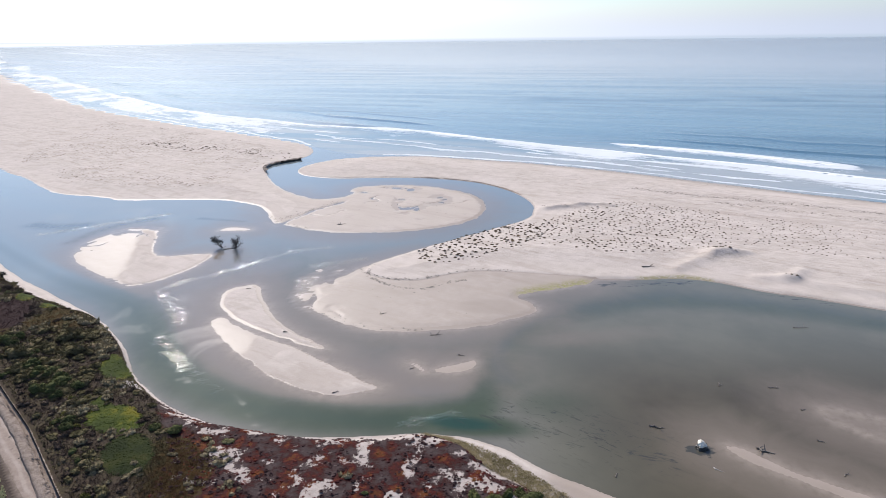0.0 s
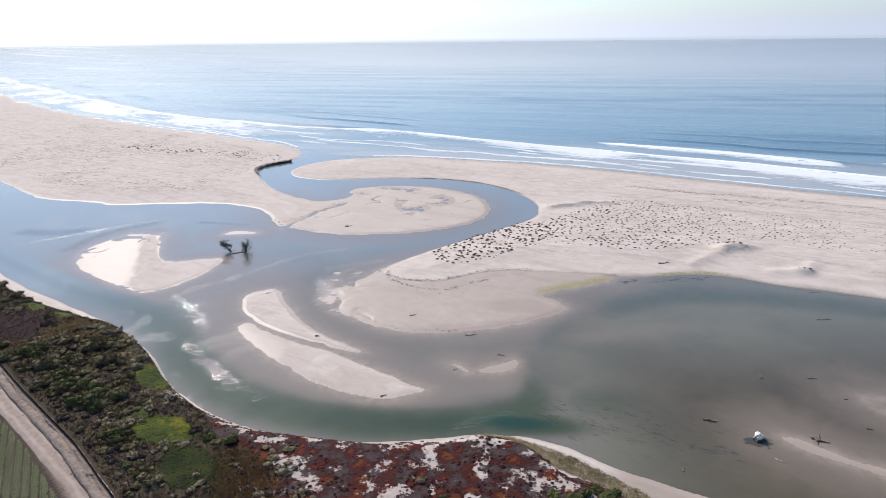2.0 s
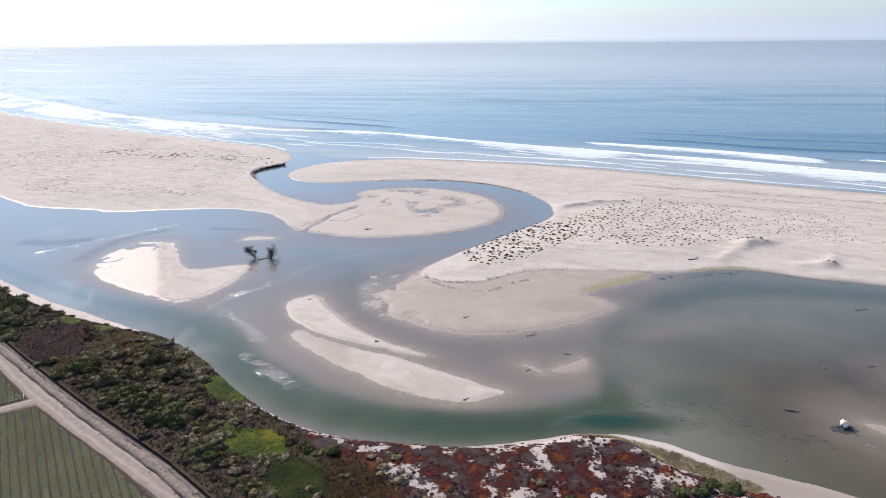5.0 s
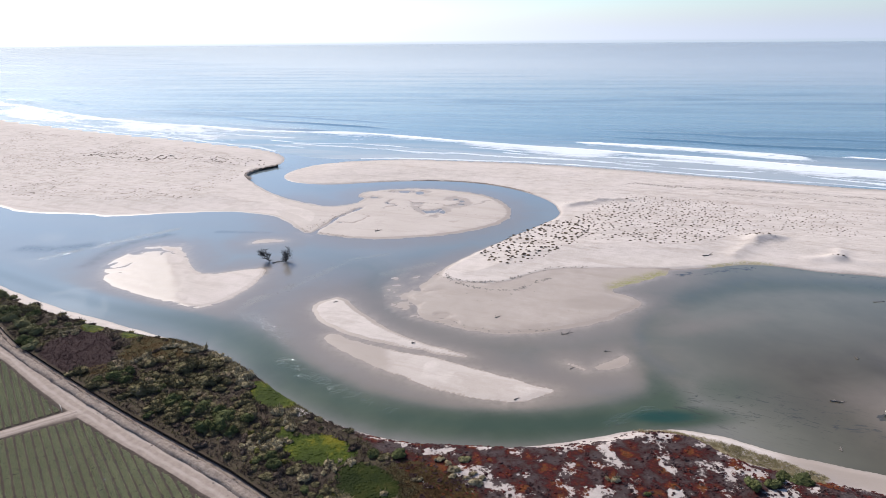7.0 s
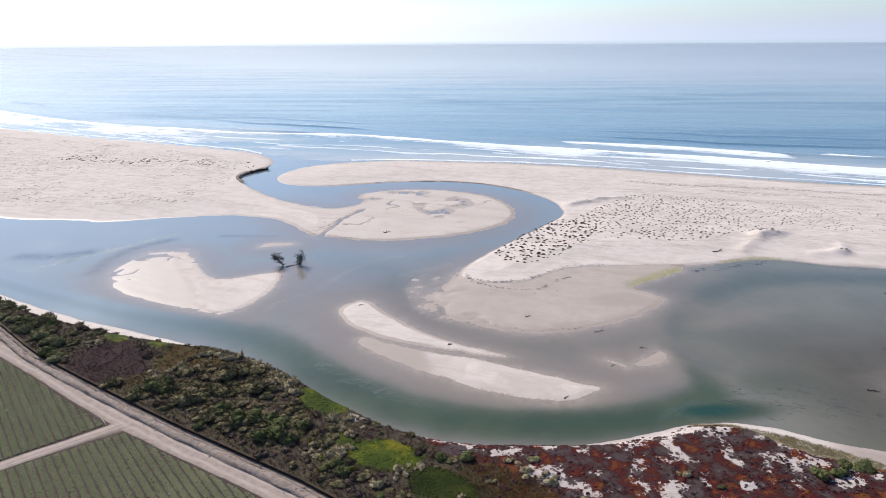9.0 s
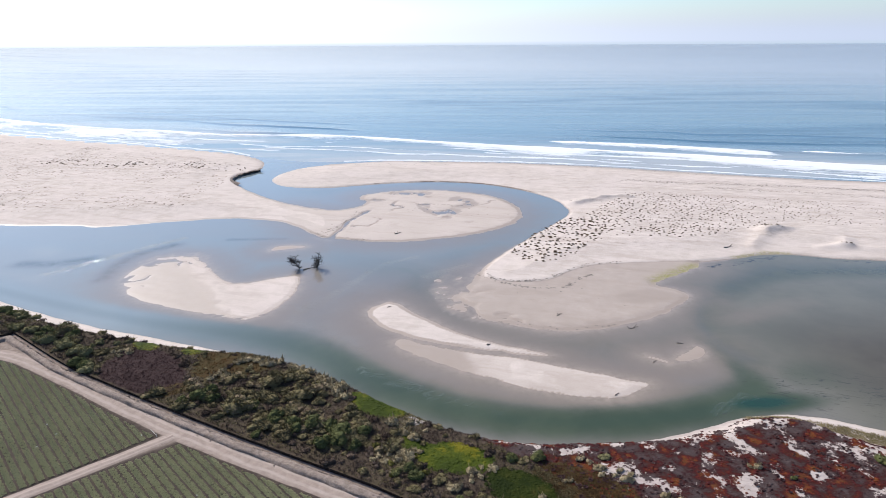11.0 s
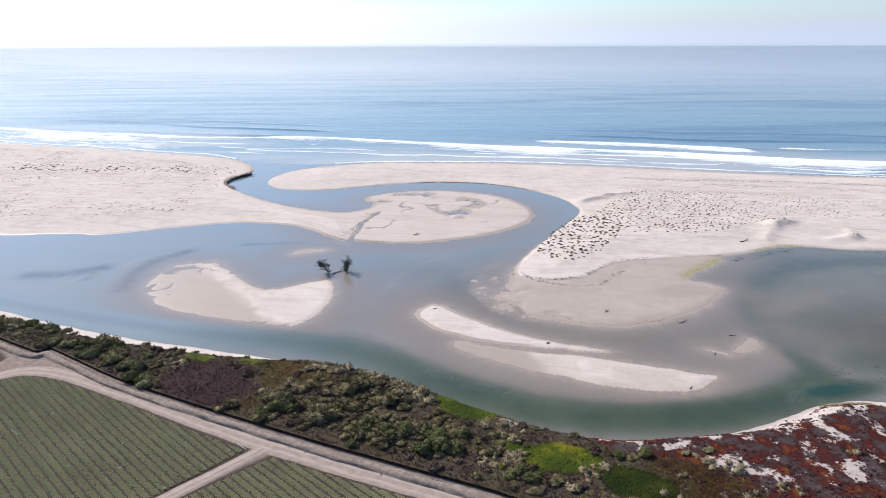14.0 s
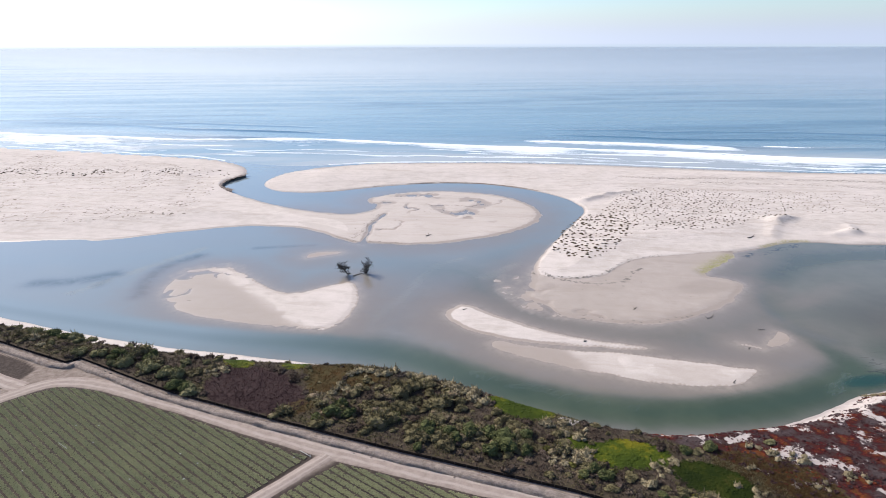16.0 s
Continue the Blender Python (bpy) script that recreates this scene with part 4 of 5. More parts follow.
# ---- breaking waves ----
def shore_path(x0, x1, out):
    """The line on which the waves break, moved out to sea by some metres."""
    x = np.arange(x0, x1, 3.0)
    reach = np.arange(-150, 151, 25)
    slope = (np.interp(x + 150, COAST_X, COAST_Y) - np.interp(x - 150, COAST_X, COAST_Y)) / 300
    y0 = sum(np.interp(x + k, COAST_X, COAST_Y) for k in reach) / len(reach)
    away = np.interp(x, BREAK_X, BREAK_S) + out
    y = y0 + away * np.sqrt(1 + slope**2)
    return np.stack([x, y + (5 if out == 0 else 3) * fbm(x, y * 0.4, 90 if out == 0 else 80, 4, 13 if out == 0 else 15)], 1)


def breaking_wave(x0, x1, high, wide, label, seed, out=0.0):
    path = shore_path(x0, x1, out)
    run = np.r_[0, np.cumsum(np.hypot(*np.diff(path, axis=0).T))]
    at = np.arange(0, run[-1], 1.3)
    px, py = np.interp(at, run, path[:, 0]), np.interp(at, run, path[:, 1])
    tx, ty = np.gradient(px), np.gradient(py)
    tl = np.hypot(tx, ty)
    nx, ny = -ty / tl, tx / tl
    u = at / at[-1]
    end = ease(0, 0.16, u) * (1 - ease(0.84, 1, u))
    size = end * (0.65 + 0.5 * wobble(at, at * 0, 26.0, seed + 3))
    profile = [(-1.0, -0.08), (-0.7, 0.16), (-0.45, 0.34), (-0.2, 0.62), (-0.05, 0.95), (0.08, 1.0), (0.22, 0.7), (0.4, 0.25), (0.55, -0.1)]
    rows = []
    for k, (a, h) in enumerate(profile):
        ragged = 1 + 0.35 * wobble(at, at * 0 + 5.0 * k, 2.4, seed + k) + 0.25 * wobble(at, at * 0 + k, 7.0, k)
        across = a * wide * (0.35 + 0.65 * size) * ragged
        up = np.where(h > 0, h * high * size * (1 + 0.3 * wobble(at, at * 0 + 2.0 * k, 1.8, k)), h) - 0.1 * (1 - end)
        rows.append(np.stack([px + nx * across, py + ny * across, up], 1))
    verts = np.stack(rows, 1).reshape(-1, 3)
    i = np.arange(len(verts)).reshape(len(at), len(profile))
    f = np.stack([i[:-1, :-1], i[1:, :-1], i[1:, 1:], i[:-1, 1:]], -1).reshape(-1, 4)
    return tagged(mesh_object("breaking_wave", verts, f, FOAM, None, True), label, "wave", "surf along the beach")


breaking_wave(-320, -130, 0.7, 4.0, "long thin line of white breaking surf", 1)
breaking_wave(-120, 60, 0.8, 4.5, "low curling line of white surf off the river mouth", 3)
breaking_wave(150, 325, 1.2, 6, "steep white breaking wave crest", 5, 46)
breaking_wave(70, 360, 0.7, 4.5, "long spent white surf rolling towards the beach", 9)
breaking_wave(350, 430, 0.9, 4, "thin curling white wave crest offshore", 13, 60)
breaking_wave(-700, -360, 0.8, 8, "broad white surf off the far beach", 17)


# ---- plants: templates ----
RNG = np.random.default_rng(11)


def leaf_fan(rng, count, size, spread=1.0, lift=0.5):
    """Bent leaves round a centre: verts and triangles."""
    verts, faces = [], []
    for k in range(count):
        a = 2 * math.pi * (k + rng.uniform(-0.3, 0.3)) / count
        out = np.array([math.cos(a), math.sin(a), 0])
        across = np.array([-math.sin(a), math.cos(a), 0])
        l, w = size * rng.uniform(0.7, 1.15), size * rng.uniform(0.3, 0.48)
        rise = lift * rng.uniform(0.5, 1.3)
        root = out * 0.06 * size
        mid = out * l * 0.55 * spread + np.array([0, 0, rise * size])
        tip = out * l * spread + np.array([0, 0, rise * size * rng.uniform(0.3, 1.1)])
        n = len(verts)
        verts += [root, mid - across * w, mid + across * w, tip]
        faces += [(n, n + 1, n + 2), (n + 1, n + 3, n + 2)]
    return np.array(verts), np.array(faces)


def grass_tuft(rng, blades=11):
    """Thin leaning blades and twigs from one root."""
    verts, faces = [], []
    for k in range(blades):
        a, lean = rng.uniform(0, 2 * math.pi), rng.uniform(0.15, 1.0)
        out, across = np.array([math.cos(a), math.sin(a), 0]), np.array([-math.sin(a), math.cos(a), 0])
        root = out * rng.uniform(0, 0.3) + across * rng.uniform(-0.2, 0.2)
        tip = root + out * lean + np.array([0, 0, rng.uniform(0.5, 1.2) * (1.25 - 0.7 * lean)])
        n = len(verts)
        w = rng.uniform(0.05, 0.11)
        verts += [root - across * w, root + across * w, tip]
        faces.append((n, n + 1, n + 2))
    return np.array(verts), np.array(faces)


def mat_dome(rng, sides=7):
    """A low ragged cushion."""
    a = np.linspace(0, 2 * math.pi, sides, endpoint=False)
    r1, r2 = rng.uniform(0.4, 0.7, sides), rng.uniform(0.75, 1.2, sides)
    inner = np.stack([r1 * np.cos(a), r1 * np.sin(a), rng.uniform(0.55, 1.0, sides)], 1)
    outer = np.stack([r2 * np.cos(a + 0.3), r2 * np.sin(a + 0.3), rng.uniform(-0.25, 0.1, sides)], 1)
    verts = np.vstack([[(0, 0, rng.uniform(0.7, 1.1))], inner, outer])
    faces = []
    for k in range(sides):
        j = (k + 1) % sides
        faces += [(0, 1 + k, 1 + j), (1 + k, 1 + sides + k, 1 + j), (1 + j, 1 + sides + k, 1 + sides + j)]
    return verts, np.array(faces)


def scattered(name, templates, x, y, z, size, high, material, label, category):
    """Many small plants in one mesh."""
    verts, faces, base = [], [], 0
    pick = RNG.integers(0, len(templates), len(x))
    spin = RNG.uniform(0, 2 * math.pi, len(x))
    for k, (tv, tf) in enumerate(templates):
        m = pick == k
        if not m.any():
            continue
        c, s = np.cos(spin[m])[:, None], np.sin(spin[m])[:, None]
        vx = (tv[:, 0] * c - tv[:, 1] * s) * size[m][:, None] + x[m][:, None]
        vy = (tv[:, 0] * s + tv[:, 1] * c) * size[m][:, None] + y[m][:, None]
        vz = tv[:, 2] * high[m][:, None] + z[m][:, None]
        v = np.stack([vx, vy, vz], -1).reshape(-1, 3)
        f = (tf[None] + (np.arange(m.sum()) * len(tv))[:, None, None]).reshape(-1, 3) + base
        verts.append(v)
        faces.append(f)
        base += len(v)
    return tagged(mesh_object(name, np.vstack(verts), np.vstack(faces), material), label, category, kind="stuff")


def sphere(rng, rings=5, sides=8):
    verts, faces = [], []
    for r in range(rings + 1):
        p = math.pi * r / rings
        for s in range(sides):
            a = 2 * math.pi * (s + 0.5 * (r % 2)) / sides
            k = 1 + rng.uniform(-0.2, 0.2)
            verts.append((k * math.sin(p) * math.cos(a), k * math.sin(p) * math.sin(a), k * math.cos(p)))
    for r in range(rings):
        for s in range(sides):
            a, b2 = r * sides + s, r * sides + (s + 1) % sides
            faces += [(a, a + sides, b2), (b2, a + sides, b2 + sides)]
    return np.array(verts), np.array(faces)


def shrub(name, material, label, rng, lobes=6, wide=1.5, high=1.6, leaves=70, leaf=0.3, twigs=13, stems=True):
    """A shrub: stems at the base and a lumpy crown of lobes under a close coat of small leaves."""
    pieces = []
    for k in range(lobes):
        a, d = rng.uniform(0, 2 * math.pi), wide * 0.66 * math.sqrt(rng.uniform(0, 1)) * (k > 0)
        r = wide * rng.choice([0.2, 0.28, 0.36, 0.5]) * rng.uniform(0.9, 1.15)
        c = np.array([d * math.cos(a), d * math.sin(a), high * rng.uniform(0.3, 0.72) * (1 - 0.4 * d / wide)])
        flat = high / wide * 0.85
        v, f = sphere(rng, 5, 8)
        pieces.append((v * [0.88 * r, 0.88 * r, 0.88 * r * flat] + c, f))
        way = rng.normal(size=(leaves, 3))
        way[:, 2] = np.abs(way[:, 2]) * 0.9 - 0.2
        way /= np.linalg.norm(way, axis=1)[:, None]
        for w in way:
            p = c + w * [r, r, r * flat] * rng.uniform(0.84, 1.1)
            a1 = np.cross(w, rng.normal(size=3))
            a1 /= np.linalg.norm(a1) + 1e-9
            a2 = np.cross(w, a1) * rng.uniform(0.6, 1.0) + w * rng.uniform(-0.1, 0.45)
            l = leaf * rng.uniform(0.6, 1.4)
            pieces.append((np.array([p - a1 * l * 0.5, p + a1 * l * 0.5, p + a2 * l + a1 * l * 0.2, p + a2 * l - a1 * l * 0.3]), np.array([(0, 1, 2), (0, 2, 3)])))
        for _ in range(twigs):
            w = rng.normal(size=3) + [0, 0, 0.9]
            w /= np.linalg.norm(w)
            p = c + w * [r, r, r * flat] * 0.85
            side = np.cross(w, rng.normal(size=3))
            side *= rng.uniform(0.025, 0.06) / (np.linalg.norm(side) + 1e-9)
            tip = p + (w + rng.normal(0, 0.35, 3) + [0, 0, 0.25]) * rng.uniform(0.25, 0.7)
            mid = 0.5 * (p + tip) + rng.normal(0, 0.04, 3)
            pieces.append((np.array([p - side, p + side, mid + side * 1.6, tip, mid - side * 1.6]), np.array([(0, 1, 2), (0, 2, 4), (4, 2, 3)])))
    thing = tagged(new(name), label, "shrub")
    v, f = joined(pieces)
    mesh_object("foliage", v, f, material, thing)
    if stems:
        bits = []
        for k in range(5):
            a = rng.uniform(0, 2 * math.pi)
            o = np.array([math.cos(a), math.sin(a), 0])
            bits.append(tube([o * 0.05 - [0, 0, 0.25], o * 0.25 * wide + [0, 0, high * 0.25], o * 0.5 * wide + [0, 0, high * 0.6]], [0.07, 0.05, 0.02], 5))
        v, f = joined(bits)
        mesh_object("stem", v, f, BARK, thing)
    return thing


def pts_in(loop, count, rng):
    loop = np.asarray(loop, float)
    lo, hi = loop.min(0), loop.max(0)
    got = np.zeros((0, 2))
    while len(got) < count:
        p = rng.uniform(lo, hi, (count * 3, 2))
        got = np.vstack([got, p[inside(p[:, 0], p[:, 1], loop)]])
    return got[:count]


def spaced(points, gap):
    kept = []
    for p in points:
        if all((p[0] - q[0]) ** 2 + (p[1] - q[1]) ** 2 > gap * gap for q in kept):
            kept.append(p)
    return np.array(kept)


VEG = np.array([(-300, 345), (-268, 314), (-245, 291), (-213, 264), (-186, 245), (-160, 228), (-143, 215), (-131, 203), (-119, 187), (-112, 176), (-101, 165), (-91, 157), (-80, 151), (-66, 146), (-66, 84), (-97, 115),
                (-121, 141), (-142, 160), (-164, 180), (-184, 199), (-205, 220), (-226, 249), (-233, 257), (-236, 255), (-247, 268), (-259, 281)], float)
OLIVE_PATCH = np.array([(-166, 201), (-153, 202), (-136, 200), (-128, 191), (-124, 182), (-119, 171), (-118, 160), (-124, 154), (-138, 166), (-150, 176), (-164, 187)], float)
LOWER_THICKET = np.array([(-124, 157), (-113, 163), (-107, 147), (-100, 140), (-95, 128), (-86, 117), (-92, 110), (-104, 122), (-114, 136)], float)
DENSE = np.array([(-238, 270), (-226, 268), (-208, 254), (-194, 238), (-193, 228), (-200, 218), (-214, 234), (-226, 250)], float)
FAR_LEFT = np.array([(-300, 340), (-262, 306), (-240, 285), (-226, 264), (-233, 258), (-236, 256), (-247, 269), (-262, 284)], float)


def plant_shrubs():
    rng = np.random.default_rng(23)
    kinds = {}
    for key, mat, label, n, args in (
        ("olive", OLIVE, "low grey-olive coastal shrub in a dense thicket", 6, dict(lobes=12, wide=2.2, high=1.3, leaves=62, leaf=0.23)),
        ("green", LEAF_GREEN, "tall dark green bushy shrub on the bank", 4, dict(lobes=16, wide=2.6, high=2.7, leaves=70, leaf=0.24)),
        ("sunlit", YELLOW_LEAF, "yellow-green bushy shrub among darker shrubs", 2, dict(lobes=9, wide=1.7, high=1.6, leaves=75, leaf=0.2)),
        ("sage", SAGE, "pale grey-green rounded shrub on the bank", 4, dict(lobes=14, wide=1.9, high=1.7, leaves=80, leaf=0.19, twigs=5)),
        ("dry", DRY, "dry grey-brown twiggy shrub on the bank", 4, dict(lobes=8, wide=1.7, high=0.85, leaves=70, leaf=0.2)),
        ("pale", STRAW, "low cream-topped dead shrub on the bank", 4, dict(lobes=9, wide=1.3, high=0.8, leaves=22, leaf=0.15, twigs=3)),
    ):
        kinds[key] = [shrub(key + "_shrub", mat, label, rng, **args) for _ in range(n)]
    used = {key: 0 for key in kinds}

    clumps = np.array([(-148, 211), (-145.5, 208), (-142, 207.5), (-136.4, 203), (-134, 200.5), (-129, 194), (-127, 191.5), (-125.5, 188.5), (-124, 186), (-123.5, 183), (-128, 188), (-112.4, 166.5), (-110.5, 164.5), (-108, 164.5), (-161.5, 204.4), (-158.2, 204),
                       (-192, 229), (-190, 228.5), (-245.4, 272), (-249, 277), (-112, 151.5), (-109, 151), (-109, 161), (-98.5, 138.5), (-95, 139.3), (-93, 140), (-105.5, 158), (-62.6, 130.3), (-62, 128), (-58.6, 120), (-56.5, 118), (-68.4, 136.8), (-67, 132),
                       (-76.8, 131), (-85, 128.5), (-82, 124), (-68, 120), (-114, 149), (-117, 152), (-104, 136), (-89, 120), (-92, 124), (-31, 124.5), (-152, 212)], float)

    def place(key, x, y, scale):
        if key in ("olive", "dry", "sage") and np.hypot(*(clumps - (x, y)).T).min() < 2.6:
            return
        z, _, _, _, b, _, beach, farm = land(np.array([x]), np.array([y]))
        back = float(b[0] - beach[0])
        if farm[0] > -1.0 or back < (0.8 if key == "pale" else 4.5 if x > -170 else 3.0):
            return
        source = kinds[key]
        m = pose(x, y, float(z[0]) - 0.12, 0, 0, rng.uniform(0, 360)) @ Matrix.Diagonal((scale * rng.uniform(0.85, 1.2), scale * rng.uniform(0.85, 1.2), scale * rng.uniform(0.8, 1.15), 1))
        k = used[key]
        used[key] += 1
        if k < len(source):
            source[k].matrix_basis = m
        else:
            copy_thing(source[k % len(source)], m)

    # the thicket, with its tall green heads on the side of the fence
    for x, y in spaced(pts_in(OLIVE_PATCH, 600, rng), 2.2)[:185]:
        if fence_side(np.array([x]), np.array([y]))[0] > -5.5:
            place("dry", x, y, rng.uniform(0.5, 0.85))
            continue
        place("dry" if rng.random() < 0.16 else "olive", x, y, rng.uniform(0.6, 1.25) * (1.35 if rng.random() < 0.25 else 1.0))
    heads = [(-163, 194, 1.0), (-167.5, 191.5, 0.8), (-159, 191, 0.8), (-141.6, 173.8, 1.1), (-138, 172, 1.0), (-144.5, 174.5, 0.8), (-132.7, 170.1, 1.2), (-129, 168, 1.2), (-125, 165, 1.25), (-130.4, 161.5, 1.1), (-126.5, 159.5, 1.1), (-122.6, 158.3, 1.0),
             (-136, 168.5, 0.9), (-147.7, 170, 0.7), (-148.4, 183.5, 0.8), (-152, 186, 0.7), (-120, 163, 0.8), (-110, 141.5, 0.9), (-113, 145, 0.8)]
    for x, y, k in heads:
        for _ in range(2):
            place("sunlit" if rng.random() < 0.2 else "green", x + rng.normal(0, 0.9), y + rng.normal(0, 0.9), k * rng.uniform(0.8, 1.05))
    for x, y, k in [(-221.6, 253.9, 1.0), (-216.3, 249.6, 1.2), (-211, 245.4, 1.2), (-206.8, 234, 1.2), (-202, 233.8, 1.2), (-198, 230.2, 1.0), (-203.6, 223.8, 1.2), (-200, 222, 1.0), (-208, 239, 1.1), (-213, 241, 1.0), (-218, 246, 1.0), (-226, 256, 1.0), (-231, 262, 0.9), (-238, 274, 1.1), (-244, 279, 1.1)]:
        for _ in range(2):
            place(rng.choice(["green", "sage", "sage", "olive"]), x + rng.normal(0, 1.2), y + rng.normal(0, 1.2), k * rng.uniform(0.85, 1.2))
    for x, y in spaced(pts_in(DENSE, 160, rng), 3.2)[:60]:
        place(rng.choice(["olive", "dry", "dry", "sage"]), x, y, rng.uniform(0.5, 0.95))
    for x, y in spaced(pts_in(FAR_LEFT, 140, rng), 2.8)[:65]:
        place(rng.choice(["olive", "dry", "dry", "sage"]), x, y, rng.uniform(0.5, 0.95))
    free = pts_in(VEG, 900, rng)
    ok = fence_side(free[:, 0], free[:, 1]) < -2.2
    for loop in GREEN_LOOPS + [OLIVE_PATCH, DENSE] + [ZONE_LOOPS[k] for k in ("red", "brown", "ochre", "rust")]:
        ok &= depth_in(free[:, 0], free[:, 1], loop, 30) < 0.6
    for x, y in spaced(free[ok], 2.3)[:210]:
        place("dry" if rng.random() < 0.62 else "olive", x, y, rng.uniform(0.5, 1.0))
    for x, y in spaced(pts_in(LOWER_THICKET, 260, rng), 2.2)[:75]:
        if max(depth_in(np.array([x]), np.array([y]), loop, 20)[0] for loop in GREEN_LOOPS) < 0.8 and fence_side(np.array([x]), np.array([y]))[0] < -3:
            place(rng.choice(["olive", "olive", "olive", "green", "sunlit", "dry", "dry"]), x, y, rng.uniform(0.5, 1.0))
    for x, y in spaced(pts_in(ZONE_LOOPS["rust"], 60, rng), 4.5)[:16]:
        place("olive" if rng.random() < 0.7 else "dry", x, y, rng.uniform(0.4, 0.7))
    # cream-coloured dead clumps, thickest along the edge of the bank
    for cx, cy in clumps:
        for _ in range(6 if -150 < cx < -121 else 4 if cx < -100 else 3):
            place("pale", cx + rng.normal(0, 1.3), cy + rng.normal(0, 1.0), rng.uniform(0.6, 1.4) * (1.0 if cx < -100 else 0.75))
    for cx, cy, k, key in [(-86.5, 142.7, 1.0, "green"), (-79.8, 141.1, 1.0, "green"), (-91.6, 146, 0.9, "dry"), (0, 116.7, 1.0, "green"), (5, 116, 1.1, "green"), (10.9, 119.9, 1.0, "green"), (13.5, 117.4, 1.1, "green"), (8, 118, 0.8, "green"), (-25, 118, 0.6, "green"), (-102, 158, 0.7, "dry"), (-64, 137, 0.6, "sage")]:
        place(key, cx, cy, k * 0.85)


plant_shrubs()


def plant_mats():
    rng = np.random.default_rng(31)
    domes = [mat_dome(rng) for _ in range(8)]
    fans = [leaf_fan(rng, 9, 1.0, 1.0, 0.7) for _ in range(8)]
    low_fans = [leaf_fan(rng, 8, 1.0, 1.0, 0.3) for _ in range(8)]
    p = pts_in(ZONE_LOOPS["red"], 22000, rng)
    x, y = p.T
    z, _, _, _, b, _, beach, farm = land(x, y)
    ok = ((gap_field(x, y) < 0.36 + 0.42 * rng.random(len(x)) ** 2) | (rng.random(len(x)) < 0.15)) & (b - beach > 0.8) & (farm < -1.2) & (depth_in(x, y, ZONE_LOOPS["ochre"], 20) < rng.normal(2, 5, len(x)))
    for loop in GREEN_LOOPS:
        ok &= depth_in(x, y, loop, 20) < 0
    x, y, z = x[ok], y[ok], z[ok]
    size = rng.uniform(0.2, 0.62, len(x)) * rng.uniform(0.7, 1.2, len(x))
    scattered("ice_plant_mat", low_fans + domes[:2], x, y, z - 0.02, size, size * rng.uniform(0.25, 0.55, len(x)), ICE_RED, "dark red and rust succulent mats with sandy gaps", "ground cover")
    p = pts_in(ZONE_LOOPS["red"], 2600, rng)
    x, y = p.T
    z, _, _, _, b, _, beach, farm = land(x, y)
    ok = (fbm(x, y, 9, 3, 88) > 0.1) & (b - beach > 0.8) & (farm < -1.2)
    x, y, z = x[ok], y[ok], z[ok]
    size = rng.uniform(0.25, 0.7, len(x))
    scattered("dead_twigs", fans, x, y, z - 0.02, size, size * 0.6, BROWN_TWIG, "dark grey-purple dead twigs among the red mats", "undergrowth")
    for picks, mat, name, label in (((0, 2, 3, 4), ICE_GREEN, "green_ground_cover", "bright green and yellow-green low succulent carpet"), ((1,), ICE_DARK, "dark_ground_cover", "deep green low succulent carpet beside shrubs")):
        p = np.vstack([pts_in(GREEN_LOOPS[k], 2600 if k < 2 else 800, rng) for k in picks])
        x, y = p.T
        z, _, _, _, b, _, beach, _ = land(x, y)
        x, y, z = x[b - beach > 0.3], y[b - beach > 0.3], z[b - beach > 0.3]
        size = rng.uniform(0.25, 0.6, len(x))
        scattered(name, low_fans + domes[:2], x, y, z - 0.02, size, size * rng.uniform(0.2, 0.42, len(x)), mat, label, "ground cover")
    tufts = [grass_tuft(rng) for _ in range(12)]
    p = np.vstack([pts_in(VEG, 30000, rng), pts_in(ZONE_LOOPS["ochre"], 2600, rng)])
    x, y = p.T
    z, _, _, _, b, _, beach, farm = land(x, y)
    ok = (b - beach > 1.0) & (farm < -1.2)
    for loop in GREEN_LOOPS:
        ok &= depth_in(x, y, loop, 20) < 0.5
    in_ochre = depth_in(x, y, ZONE_LOOPS["ochre"], 20) > rng.normal(1, 4, len(x))
    ok &= in_ochre | (depth_in(x, y, ZONE_LOOPS["red"], 20) < 0.5)
    x, y, z, in_ochre = x[ok], y[ok], z[ok], in_ochre[ok]
    size = rng.uniform(0.35, 0.95, len(x))
    kind = fbm(x, y, 14, 3, 77) + rng.normal(0, 0.15, len(x))
    in_rust, in_brown = in_ochre | (depth_in(x, y, ZONE_LOOPS["rust"], 20) > rng.normal(0, 1.5, len(x))), depth_in(x, y, ZONE_LOOPS["brown"], 20) > -0.5
    plain = ~(in_rust | in_brown)
    for sel, mat, name, label in ((plain & (kind > 0.05), OLIVE, "green_undergrowth", "mixed olive-green undergrowth between the shrubs"), (plain & (kind <= 0.05), DRY, "dry_undergrowth", "dry brown weeds and twigs between the shrubs"),
                                  (in_brown, BROWN_TWIG, "purple_brown_undergrowth", "dark purple-brown dead twigs in a low patch"), (in_rust & ~in_brown, RUST_GRASS, "rusty_grass", "rusty orange-brown low grass near the bank edge")):
        scattered(name, tufts, x[sel], y[sel], z[sel] - 0.03, size[sel], size[sel] * (0.36 if mat in (RUST_GRASS, BROWN_TWIG) else 0.6), mat, label, "undergrowth")
    # tangled dry stems along the tip of the bank
    tip = np.array([(-14, 147), (-4, 144), (6, 138), (16, 129), (24, 121), (20, 118), (8, 129), (-8, 140)], float)
    p = pts_in(tip, 1500, rng)
    x, y = p.T
    z = land(x, y)[0]
    size = rng.uniform(0.5, 1.5, len(x))
